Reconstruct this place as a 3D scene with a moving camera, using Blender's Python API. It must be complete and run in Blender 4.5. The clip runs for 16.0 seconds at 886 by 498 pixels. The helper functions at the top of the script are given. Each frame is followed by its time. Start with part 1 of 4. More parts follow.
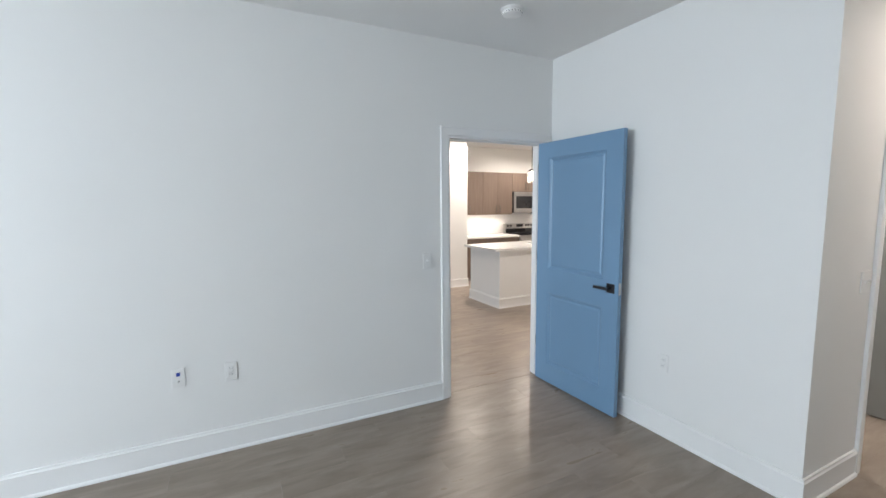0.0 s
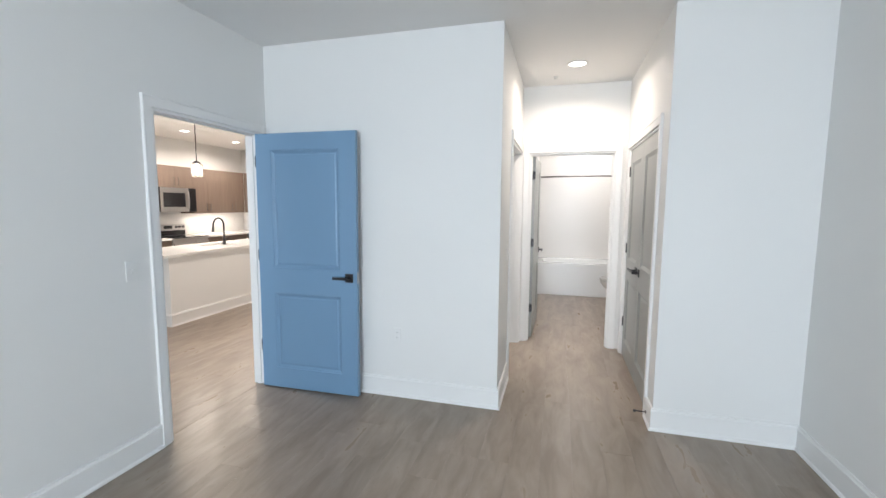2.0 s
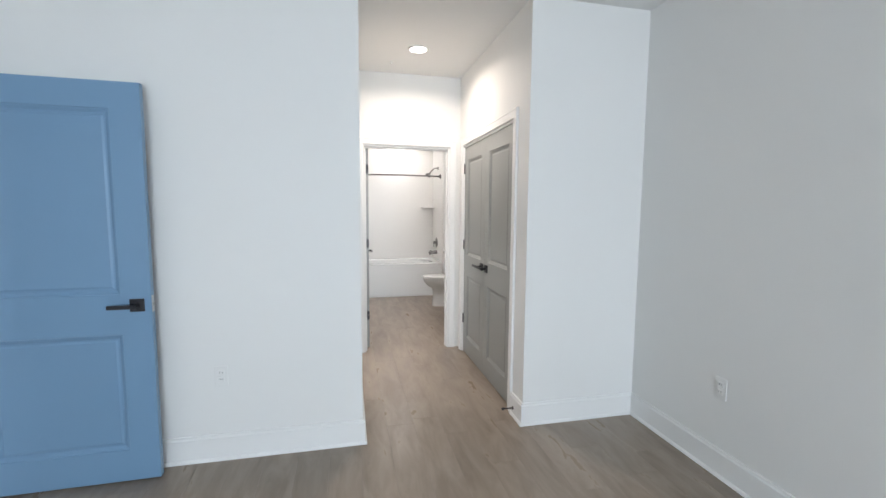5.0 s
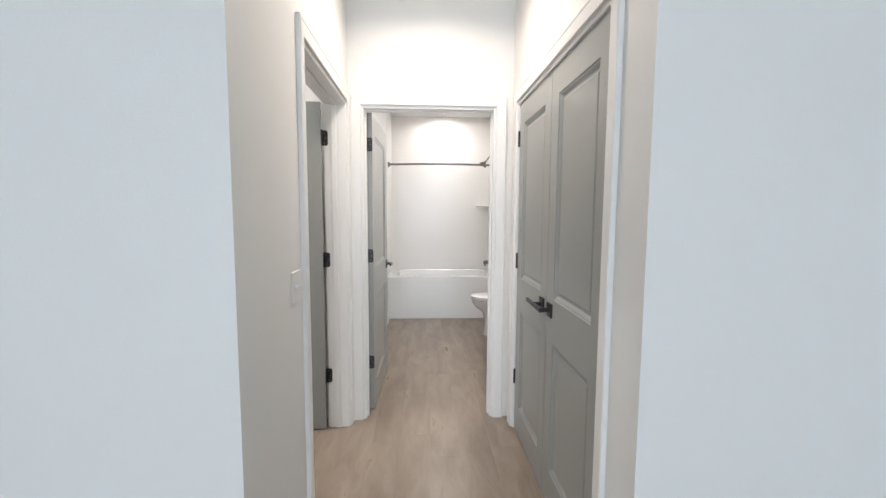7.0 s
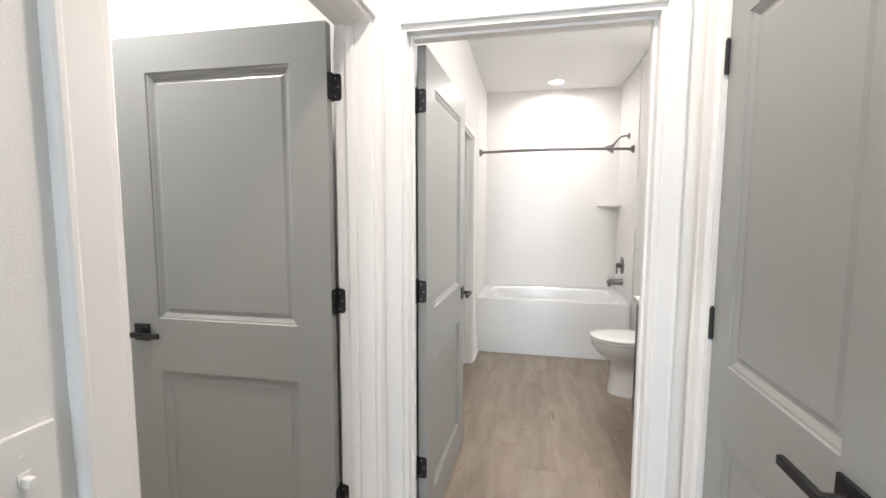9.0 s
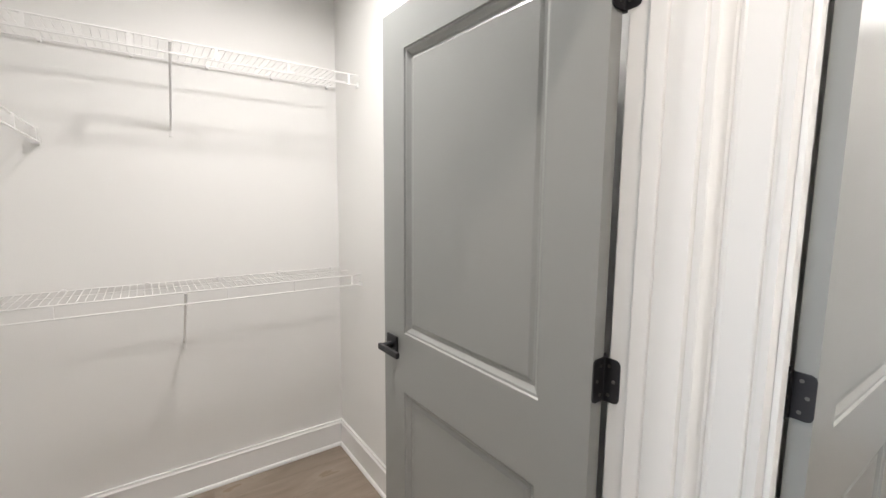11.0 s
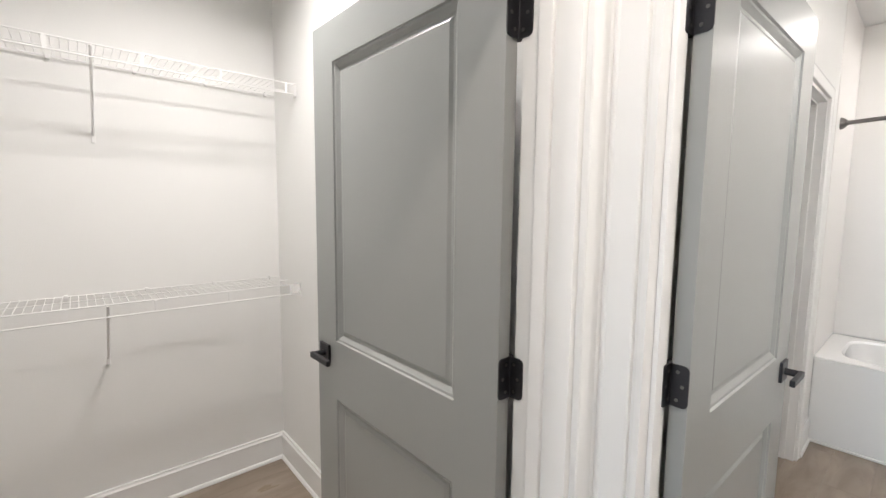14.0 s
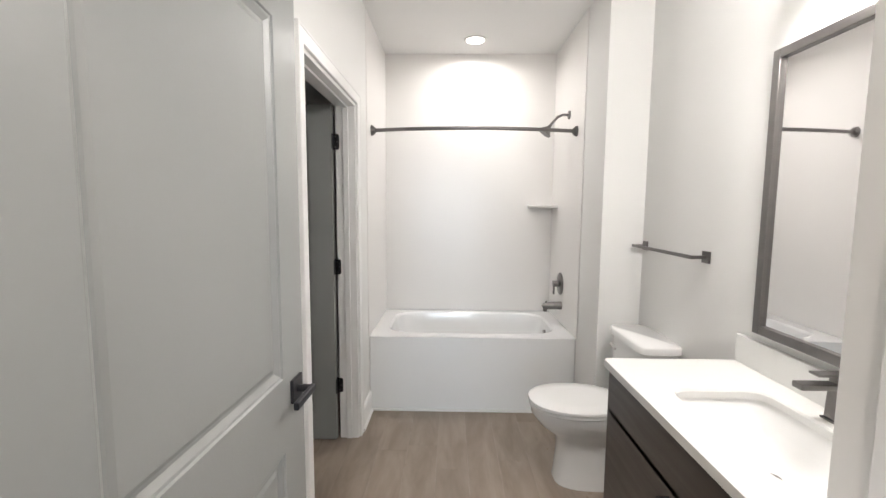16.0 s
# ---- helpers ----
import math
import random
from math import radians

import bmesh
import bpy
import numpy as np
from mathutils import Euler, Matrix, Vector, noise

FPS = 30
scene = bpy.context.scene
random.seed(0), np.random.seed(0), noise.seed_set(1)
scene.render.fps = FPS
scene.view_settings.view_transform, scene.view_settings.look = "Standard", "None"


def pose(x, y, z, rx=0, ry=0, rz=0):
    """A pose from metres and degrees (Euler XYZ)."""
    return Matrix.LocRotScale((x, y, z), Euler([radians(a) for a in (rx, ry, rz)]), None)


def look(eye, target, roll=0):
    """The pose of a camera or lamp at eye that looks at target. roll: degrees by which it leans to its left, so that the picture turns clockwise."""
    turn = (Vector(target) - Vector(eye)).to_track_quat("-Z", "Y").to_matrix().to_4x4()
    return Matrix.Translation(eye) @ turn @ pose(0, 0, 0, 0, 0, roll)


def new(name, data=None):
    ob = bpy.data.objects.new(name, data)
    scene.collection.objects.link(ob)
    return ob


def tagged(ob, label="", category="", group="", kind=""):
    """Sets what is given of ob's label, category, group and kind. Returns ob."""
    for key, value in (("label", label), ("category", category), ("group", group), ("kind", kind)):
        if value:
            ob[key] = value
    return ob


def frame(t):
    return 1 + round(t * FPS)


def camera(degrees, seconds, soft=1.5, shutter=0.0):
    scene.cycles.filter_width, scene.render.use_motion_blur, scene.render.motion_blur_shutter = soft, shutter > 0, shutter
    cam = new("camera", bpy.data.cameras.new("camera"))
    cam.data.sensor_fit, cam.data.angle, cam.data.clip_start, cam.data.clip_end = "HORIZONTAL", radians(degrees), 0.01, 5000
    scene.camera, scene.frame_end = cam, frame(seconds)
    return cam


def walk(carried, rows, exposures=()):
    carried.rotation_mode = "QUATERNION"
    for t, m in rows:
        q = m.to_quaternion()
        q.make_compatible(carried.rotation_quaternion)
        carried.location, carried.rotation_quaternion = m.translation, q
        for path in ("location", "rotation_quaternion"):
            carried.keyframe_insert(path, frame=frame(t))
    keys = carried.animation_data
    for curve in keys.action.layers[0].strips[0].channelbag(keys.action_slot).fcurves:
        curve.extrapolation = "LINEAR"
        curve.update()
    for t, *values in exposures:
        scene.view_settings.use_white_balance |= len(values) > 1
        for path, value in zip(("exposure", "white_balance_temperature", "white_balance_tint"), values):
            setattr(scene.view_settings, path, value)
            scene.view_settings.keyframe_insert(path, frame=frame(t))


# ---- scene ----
cam = camera(92.9, 16.0)
PATH = [
    (0, (0.973, 0.873, 1.542), (-0.802, 1.77, 1.329), -0.4),
    (0.5, (0.808, 0.66, 1.551), (-0.705, 1.948, 1.323), -0.3),
    (1, (0.696, 0.571, 1.543), (-0.532, 2.133, 1.319), 0.1),
    (1.5, (0.533, 0.483, 1.537), (-0.352, 2.262, 1.312), 0.3),
    (2, (0.414, 0.39, 1.494), (-0.112, 2.309, 1.289), 0.4),
    (2.5, (0.236, 0.328, 1.483), (0.014, 2.306, 1.286), 0.4),
    (3, (-0.0, 0.325, 1.454), (0.081, 2.315, 1.273), 0.5),
    (3.5, (-0.141, 0.353, 1.453), (0.178, 2.318, 1.27), 0.6),
    (4, (-0.221, 0.433, 1.44), (0.238, 2.37, 1.257), 0.5),
    (4.2, (-0.243, 0.478, 1.437), (0.266, 2.404, 1.254), 0.5),
    (6.3, (0.402, 1.808, 1.417), (0.61, 3.789, 1.232), 0.2),
    (6.5, (0.425, 1.951, 1.41), (0.602, 3.935, 1.227), 0.2),
    (7, (0.482, 2.309, 1.395), (0.58, 4.299, 1.215), 0.3),
    (7.5, (0.515, 2.661, 1.399), (0.538, 4.652, 1.215), 0.2),
    (8, (0.541, 2.995, 1.401), (0.47, 4.985, 1.22), 0.3),
    (8.2, (0.558, 3.12, 1.398), (0.433, 5.108, 1.217), 0.2),
    (10.3, (0.45, 4.058, 1.439), (-0.692, 5.687, 1.236), 0.7),
    (10.5, (0.41, 4.105, 1.437), (-0.874, 5.623, 1.225), 0.7),
    (11, (0.348, 4.211, 1.443), (-1.271, 5.361, 1.21), 0.5),
    (11.5, (0.319, 4.269, 1.435), (-1.522, 5.014, 1.198), 0.5),
    (12, (0.313, 4.329, 1.424), (-1.633, 4.727, 1.189), 0.5),
    (12.5, (0.344, 4.333, 1.43), (-1.628, 4.575, 1.198), 0.8),
    (13, (0.384, 4.333, 1.434), (-1.577, 4.657, 1.211), 0.9),
    (13.5, (0.402, 4.343, 1.426), (-1.45, 5.069, 1.22), 0.5),
    (14, (0.442, 4.259, 1.45), (-1.06, 5.565, 1.255), 0.6),
    (14.5, (0.473, 4.287, 1.445), (-0.624, 5.947, 1.25), 0.4),
    (15, (0.522, 4.371, 1.453), (-0.161, 6.24, 1.252), 0.7),
    (15.5, (0.563, 4.571, 1.463), (0.231, 6.533, 1.261), 0.6),
    (16, (0.606, 4.811, 1.447), (0.568, 6.802, 1.254), 0.4),
]
walk(cam, [(t, look(e, g, r)) for t, e, g, r in PATH],
     exposures=[(0, -0.22), (1.0, -0.04), (2.0, -0.04), (3.0, -0.06), (4.0, -0.1), (4.2, -0.1), (6.3, -0.24), (7.0, -0.18), (7.5, -0.05), (8.2, 0.12), (10.3, 0.0), (12.5, -0.06), (13.5, -0.08), (14.5, 0.0), (15.0, 0.0), (15.5, -0.08), (16.0, -0.1)])

# ---- world, daylight, lamps ----
world = bpy.data.worlds.new("sky_world")
scene.world = world
world.use_nodes = True
wn = world.node_tree
sky = wn.nodes.new("ShaderNodeTexSky")
sky.sky_type, sky.sun_disc = "NISHITA", False
sky.sun_elevation, sky.sun_rotation = radians(50), radians(20)
wn.links.new(sky.outputs[0], wn.nodes["Background"].inputs[0])
wn.nodes["Background"].inputs[1].default_value = 0.12

CEIL = 2.74
WARM, COOL, NEUTRAL = (1.0, 0.88, 0.79), (0.77, 0.88, 1.0), (1.0, 0.945, 0.915)


def sun_lamp():
    d = bpy.data.lights.new("sun", "SUN")
    d.energy, d.angle, d.color = 2.0, radians(0.5), (1, 0.96, 0.9)
    new("sun", d).matrix_world = look((3, 12, 14), (0, 0, 0))


def area(name, at, to, w, h, watts, color, shape="RECTANGLE", spread=180):
    d = bpy.data.lights.new(name, "AREA")
    d.shape, d.size, d.size_y, d.energy, d.color = shape, w, h, watts, color
    d.spread = radians(spread)
    new(name, d).matrix_world = look(at, to)


def bulb(name, at, r, watts, color):
    d = bpy.data.lights.new(name, "POINT")
    d.shadow_soft_size, d.energy, d.color = r, watts, color
    new(name, d).location = at


sun_lamp()
area("window_daylight", (0.25, -4.28, 1.45), (0.25, 3, 1.4), 2.3, 1.7, 236, COOL)
area("living_daylight", (-4.2, -4.28, 1.45), (-4.2, 3, 1.3), 2.3, 1.7, 120, COOL)
# The last three are unseen downlights added to fill the kitchen and living side.
DOWN = {"hall": (0.525, 4.395, 15.5, (1.0, 0.865, 0.765)), "bath": (0.78, 8.20, 11, NEUTRAL),
        "kitchen_a": (-5.83, 6.34, 33, WARM), "kitchen_b": (-5.93, 7.66, 33, WARM),
        "kitchen_fill_c": (-5.475, 4.72, 33, WARM), "living_fill_a": (-3.2, 3.4, 24, WARM), "living_fill_b": (-3.2, 6.2, 24, WARM)}
for key, (lx, ly, watts, col) in DOWN.items():
    area(key + "_downlight_lamp", (lx, ly, CEIL - 0.025), (lx, ly, 0), 0.13, 0.13, watts, col, "DISK", 170 if key == "bath" else 160)
area("closet_lamp", (-0.95, 4.64, CEIL - 0.075), (-0.95, 4.64, 0), 0.16, 0.16, 22, NEUTRAL, "DISK", 152)
area("vanity_lamp", (1.60, 5.915, 2.10), (1.60, 5.915, 0), 0.09, 0.5, 8, NEUTRAL)
bulb("vanity_glow_lamp", (1.46, 5.92, 2.28), 0.06, 30, NEUTRAL)
bulb("pendant_lamp", (-4.525, 5.27, 1.95), 0.03, 10, WARM)
bulb("pendant_lamp", (-4.525, 6.56, 1.95), 0.03, 10, WARM)
# Warm fill added under the wall cabinets; no strip lights are seen there.
area("under_cabinet_fill", (-6.595, 5.72, 1.295), (-6.595, 5.72, 0), 0.03, 1.1, 5, WARM)
area("under_cabinet_fill", (-6.595, 7.72, 1.295), (-6.595, 7.72, 0), 0.03, 1.1, 5, WARM)
area("under_cabinet_fill", (-5.575, 8.62, 1.295), (-5.575, 8.62, 0), 1.1, 0.03, 5, WARM)


# ---- materials ----
def mat(name, color, rough=0.5, metal=0.0, mottle=0.04, scale=3.0, bump=0.0, bscale=200.0, coat=0.0, spec=0.5):
    m = bpy.data.materials.new(name)
    m.use_nodes = True
    nt = m.node_tree
    b = nt.nodes["Principled BSDF"]
    b.inputs["Metallic"].default_value = metal
    b.inputs["Coat Weight"].default_value = coat
    b.inputs["Specular IOR Level"].default_value = spec
    geo = nt.nodes.new("ShaderNodeNewGeometry")
    n1 = nt.nodes.new("ShaderNodeTexNoise")
    n1.inputs["Scale"].default_value, n1.inputs["Detail"].default_value = scale, 5
    nt.links.new(geo.outputs["Position"], n1.inputs["Vector"])
    ramp = nt.nodes.new("ShaderNodeMixRGB")
    ramp.inputs[1].default_value = tuple(c * (1 - mottle) for c in color) + (1,)
    ramp.inputs[2].default_value = tuple(min(1, c * (1 + mottle)) for c in color) + (1,)
    nt.links.new(n1.outputs["Fac"], ramp.inputs[0])
    nt.links.new(ramp.outputs[0], b.inputs["Base Color"])
    mr = nt.nodes.new("ShaderNodeMapRange")
    mr.inputs["To Min"].default_value, mr.inputs["To Max"].default_value = max(0.02, rough * 0.85), min(1, rough * 1.15)
    n2 = nt.nodes.new("ShaderNodeTexNoise")
    n2.inputs["Scale"].default_value, n2.inputs["Detail"].default_value = bscale, 3
    nt.links.new(geo.outputs["Position"], n2.inputs["Vector"])
    nt.links.new(n1.outputs["Fac"], mr.inputs["Value"])
    nt.links.new(mr.outputs[0], b.inputs["Roughness"])
    if bump:
        bp = nt.nodes.new("ShaderNodeBump")
        bp.inputs["Strength"].default_value, bp.inputs["Distance"].default_value = bump, 0.002
        nt.links.new(n2.outputs["Fac"], bp.inputs["Height"])
        nt.links.new(bp.outputs[0], b.inputs["Normal"])
    return m


def wood(name, dark, light, rough, stretch, knots=0.0, axis=1, vary=0.25):
    """Grain that runs along one world axis; each board takes its own tone and its own stretch of grain."""
    m = bpy.data.materials.new(name)
    m.use_nodes = True
    nt = m.node_tree
    b = nt.nodes["Principled BSDF"]
    geo = nt.nodes.new("ShaderNodeNewGeometry")
    info = nt.nodes.new("ShaderNodeObjectInfo")
    mul = nt.nodes.new("ShaderNodeVectorMath")
    mul.operation = "MULTIPLY"
    mul.inputs[1].default_value = tuple(1.0 if i == axis else stretch for i in range(3))
    nt.links.new(geo.outputs["Position"], mul.inputs[0])
    off = nt.nodes.new("ShaderNodeVectorMath")
    off.operation = "MULTIPLY_ADD"
    off.inputs[1].default_value = (37.0, 53.0, 71.0)
    nt.links.new(info.outputs["Random"], off.inputs[0])
    nt.links.new(mul.outputs[0], off.inputs[2])
    g = nt.nodes.new("ShaderNodeTexNoise")
    g.inputs["Scale"].default_value, g.inputs["Detail"].default_value = 2.4, 8
    g.inputs["Roughness"].default_value, g.inputs["Distortion"].default_value = 0.58, 0.5
    nt.links.new(off.outputs[0], g.inputs["Vector"])
    cr = nt.nodes.new("ShaderNodeValToRGB")
    cr.color_ramp.elements[0].position, cr.color_ramp.elements[1].position = 0.33, 0.68
    cr.color_ramp.elements[0].color, cr.color_ramp.elements[1].color = (*dark, 1), (*light, 1)
    nt.links.new(g.outputs["Fac"], cr.inputs[0])
    tone = nt.nodes.new("ShaderNodeMapRange")
    tone.inputs["To Min"].default_value, tone.inputs["To Max"].default_value = 1 - vary, 1 + vary
    nt.links.new(info.outputs["Random"], tone.inputs["Value"])
    mix = nt.nodes.new("ShaderNodeMixRGB")
    mix.blend_type = "MULTIPLY"
    mix.inputs[0].default_value = 1
    nt.links.new(cr.outputs[0], mix.inputs[1])
    nt.links.new(tone.outputs[0], mix.inputs[2])
    last = mix
    if knots:
        kmul = nt.nodes.new("ShaderNodeVectorMath")
        kmul.operation = "MULTIPLY"
        kmul.inputs[1].default_value = (1.0, 0.45, 1.0)
        nt.links.new(geo.outputs["Position"], kmul.inputs[0])
        v = nt.nodes.new("ShaderNodeTexNoise")
        v.inputs["Scale"].default_value, v.inputs["Detail"].default_value = 11.0, 3
        nt.links.new(kmul.outputs[0], v.inputs["Vector"])
        kr = nt.nodes.new("ShaderNodeMapRange")
        kr.inputs["From Min"].default_value, kr.inputs["From Max"].default_value = 0.68, 0.80
        kr.inputs["To Min"].default_value, kr.inputs["To Max"].default_value = 0.0, knots
        nt.links.new(v.outputs["Fac"], kr.inputs["Value"])
        km = nt.nodes.new("ShaderNodeMixRGB")
        nt.links.new(kr.outputs[0], km.inputs[0])
        nt.links.new(mix.outputs[0], km.inputs[1])
        km.inputs[2].default_value = tuple(c * 0.55 for c in dark) + (1,)
        last = km
    nt.links.new(last.outputs[0], b.inputs["Base Color"])
    rr = nt.nodes.new("ShaderNodeMapRange")
    rr.inputs["To Min"].default_value, rr.inputs["To Max"].default_value = rough + 0.08, rough - 0.08
    nt.links.new(g.outputs["Fac"], rr.inputs["Value"])
    nt.links.new(rr.outputs[0], b.inputs["Roughness"])
    bp = nt.nodes.new("ShaderNodeBump")
    bp.inputs["Strength"].default_value, bp.inputs["Distance"].default_value = 0.07, 0.001
    nt.links.new(g.outputs["Fac"], bp.inputs["Height"])
    nt.links.new(bp.outputs[0], b.inputs["Normal"])
    return m


def glow(name, color, strength):
    m = bpy.data.materials.new(name)
    m.use_nodes = True
    b = m.node_tree.nodes["Principled BSDF"]
    b.inputs["Base Color"].default_value = (0.9, 0.9, 0.88, 1)
    b.inputs["Emission Color"].default_value = (*color, 1)
    b.inputs["Emission Strength"].default_value = strength
    return m


def clear(name, tint=(1, 1, 1), rough=0.0):
    m = bpy.data.materials.new(name)
    m.use_nodes = True
    b = m.node_tree.nodes["Principled BSDF"]
    b.inputs["Base Color"].default_value = (*tint, 1)
    b.inputs["Roughness"].default_value = rough
    b.inputs["Transmission Weight"].default_value = 1
    return m


PAINT = mat("wall_paint", (0.80, 0.80, 0.785), 0.62, mottle=0.012, scale=1.3, bump=0.25, bscale=260)
CEILP = mat("ceiling_paint", (0.82, 0.82, 0.81), 0.85, mottle=0.012, scale=1.1, bump=0.35, bscale=180)
TRIM = mat("trim_paint", (0.83, 0.83, 0.82), 0.36, mottle=0.01, bump=0.03, bscale=60)
GREY = mat("grey_door_paint", (0.305, 0.317, 0.309), 0.33, mottle=0.03, scale=2, bump=0.08, bscale=110)
BLUE = mat("blue_door_paint", (0.172, 0.305, 0.46), 0.34, mottle=0.03, scale=2, bump=0.08, bscale=110)
BRONZE = mat("black_bronze", (0.045, 0.045, 0.05), 0.34, metal=0.75, mottle=0.2, scale=40)
GUN = mat("gunmetal", (0.20, 0.19, 0.185), 0.30, metal=0.95, mottle=0.1, scale=30)
STEEL = mat("stainless_steel", (0.55, 0.54, 0.53), 0.30, metal=0.95, mottle=0.05, scale=25)
BLACK = mat("black_glass", (0.015, 0.015, 0.017), 0.12, mottle=0.1)
DARKP = mat("dark_plastic", (0.03, 0.03, 0.035), 0.45, mottle=0.1)
PLASTIC = mat("white_plastic", (0.80, 0.80, 0.785), 0.38, mottle=0.01)
SLOT = mat("slot_dark", (0.06, 0.06, 0.06), 0.6)
JACK = mat("blue_jack_plastic", (0.03, 0.06, 0.3), 0.4)
WIRE = mat("white_vinyl_wire", (0.80, 0.80, 0.79), 0.4, mottle=0.01)
PORCELAIN = mat("porcelain", (0.84, 0.84, 0.83), 0.10, mottle=0.008, coat=0.5)
ACRYLIC = mat("tub_acrylic", (0.83, 0.84, 0.84), 0.18, mottle=0.008, coat=0.3)
SURR = mat("shower_surround", (0.80, 0.785, 0.765), 0.30, mottle=0.015, scale=2, bump=0.05, bscale=20)
QUARTZ = mat("white_quartz", (0.76, 0.76, 0.74), 0.16, mottle=0.02, scale=30)
TILE = mat("white_backsplash_tile", (0.80, 0.79, 0.77), 0.15, mottle=0.03, scale=5)
MIRROR = mat("mirror_silver", (0.93, 0.93, 0.93), 0.02, metal=1.0, mottle=0.0)
FLOORW = wood("vinyl_plank", (0.225, 0.180, 0.143), (0.335, 0.274, 0.220), 0.30, 4.5, knots=0.35, vary=0.04)
SUB = mat("underlay", (0.06, 0.05, 0.045), 0.9)
CABW = wood("kitchen_cabinet_wood", (0.145, 0.106, 0.082), (0.178, 0.133, 0.105), 0.42, 14.0, axis=2, vary=0.06)
VANW = wood("vanity_wood", (0.066, 0.055, 0.048), (0.086, 0.072, 0.063), 0.42, 14.0, axis=1, vary=0.06)
LENS = glow("lamp_lens", (1, 0.95, 0.88), 6.0)
SOFTLENS = glow("flush_lens", (1, 0.95, 0.88), 2.0)
BULBM = glow("bulb_glow", (1, 0.85, 0.65), 25.0)
GLASS = clear("clear_glass")
FROST = clear("seeded_glass", (1, 0.97, 0.93), 0.25)


# ---- builders ----
def part(name, bm, material, parent=None, label=""):
    me = bpy.data.meshes.new(name)
    bmesh.ops.recalc_face_normals(bm, faces=bm.faces)
    bm.to_mesh(me)
    bm.free()
    me.materials.append(material)
    ob = new(name, me)
    if parent is not None:
        ob.parent = parent
    if label:
        ob["label"] = label
    return ob


def smooth(ob, angle=40):
    me = ob.data
    me.polygons.foreach_set("use_smooth", [True] * len(me.polygons))
    bm = bmesh.new()
    bm.from_mesh(me)
    for e in bm.edges:
        if len(e.link_faces) == 2 and e.calc_face_angle(0) > radians(angle):
            e.smooth = False
    bm.to_mesh(me)
    bm.free()
    return ob


def thing(name, label, category, m=None, group="", kind=""):
    ob = new(name)
    ob.empty_display_size = 0.05
    if m is not None:
        ob.matrix_world = m
    return tagged(ob, label, category, group, kind)


def box(bm, x0, y0, z0, x1, y1, z1, bevel=0.0, seg=2):
    vs = [bm.verts.new((x, y, z)) for x in (x0, x1) for y in (y0, y1) for z in (z0, z1)]
    fs = [bm.faces.new([vs[i] for i in q]) for q in
          ((0, 1, 3, 2), (4, 6, 7, 5), (0, 4, 5, 1), (2, 3, 7, 6), (0, 2, 6, 4), (1, 5, 7, 3))]
    if bevel:
        es = list({e for f in fs for e in f.edges})
        bmesh.ops.bevel(bm, geom=es, offset=bevel, segments=seg, profile=0.5, affect="EDGES")
    return bm


def boxes(*rows, bevel=0.0):
    bm = bmesh.new()
    for r in rows:
        box(bm, *r, bevel=bevel)
    return bm


def tube(bm, pts, r, n=8, caps=True):
    pts = [Vector(p) for p in pts]
    rings, up = [], None
    for i, p in enumerate(pts):
        d = (pts[min(i + 1, len(pts) - 1)] - pts[max(i - 1, 0)]).normalized()
        if up is None:
            up = d.orthogonal().normalized()
        up = (up - d * up.dot(d)).normalized()
        side = d.cross(up)
        rr = r[i] if isinstance(r, (list, tuple)) else r
        rings.append([bm.verts.new(p + rr * (math.cos(a) * up + math.sin(a) * side))
                      for a in (2 * math.pi * k / n for k in range(n))])
    for a, b in zip(rings, rings[1:]):
        for k in range(n):
            bm.faces.new((a[k], a[(k + 1) % n], b[(k + 1) % n], b[k]))
    if caps:
        bm.faces.new(rings[0][::-1])
        bm.faces.new(rings[-1])
    return bm


def loft(bm, rings, n=36, cap0=True, cap1=True):
    """Rings of (cx, cy, z, rx, ry, power)."""
    made = []
    for cx, cy, z, rx, ry, p in rings:
        row = []
        for k in range(n):
            a = 2 * math.pi * k / n
            c, s = math.cos(a), math.sin(a)
            row.append(bm.verts.new((cx + rx * math.copysign(abs(c) ** (2 / p), c), cy + ry * math.copysign(abs(s) ** (2 / p), s), z)))
        made.append(row)
    for a, b in zip(made, made[1:]):
        for k in range(n):
            bm.faces.new((a[k], a[(k + 1) % n], b[(k + 1) % n], b[k]))
    if cap0:
        bm.faces.new(made[0][::-1])
    if cap1:
        bm.faces.new(made[-1])
    return made


def wall(name, *rows, label="plain white painted wall", material=None):
    return tagged(part(name, boxes(*rows), material or PAINT), label, "wall", kind="structure")


def frustum(bm, w0, d0, w1, d1, z0, z1):
    a = [bm.verts.new((sx * w0 / 2, sy * d0 / 2, z0)) for sx, sy in ((-1, -1), (1, -1), (1, 1), (-1, 1))]
    b = [bm.verts.new((sx * w1 / 2, sy * d1 / 2, z1)) for sx, sy in ((-1, -1), (1, -1), (1, 1), (-1, 1))]
    bm.faces.new(a[::-1])
    bm.faces.new(b)
    for k in range(4):
        bm.faces.new((a[k], a[(k + 1) % 4], b[(k + 1) % 4], b[k]))


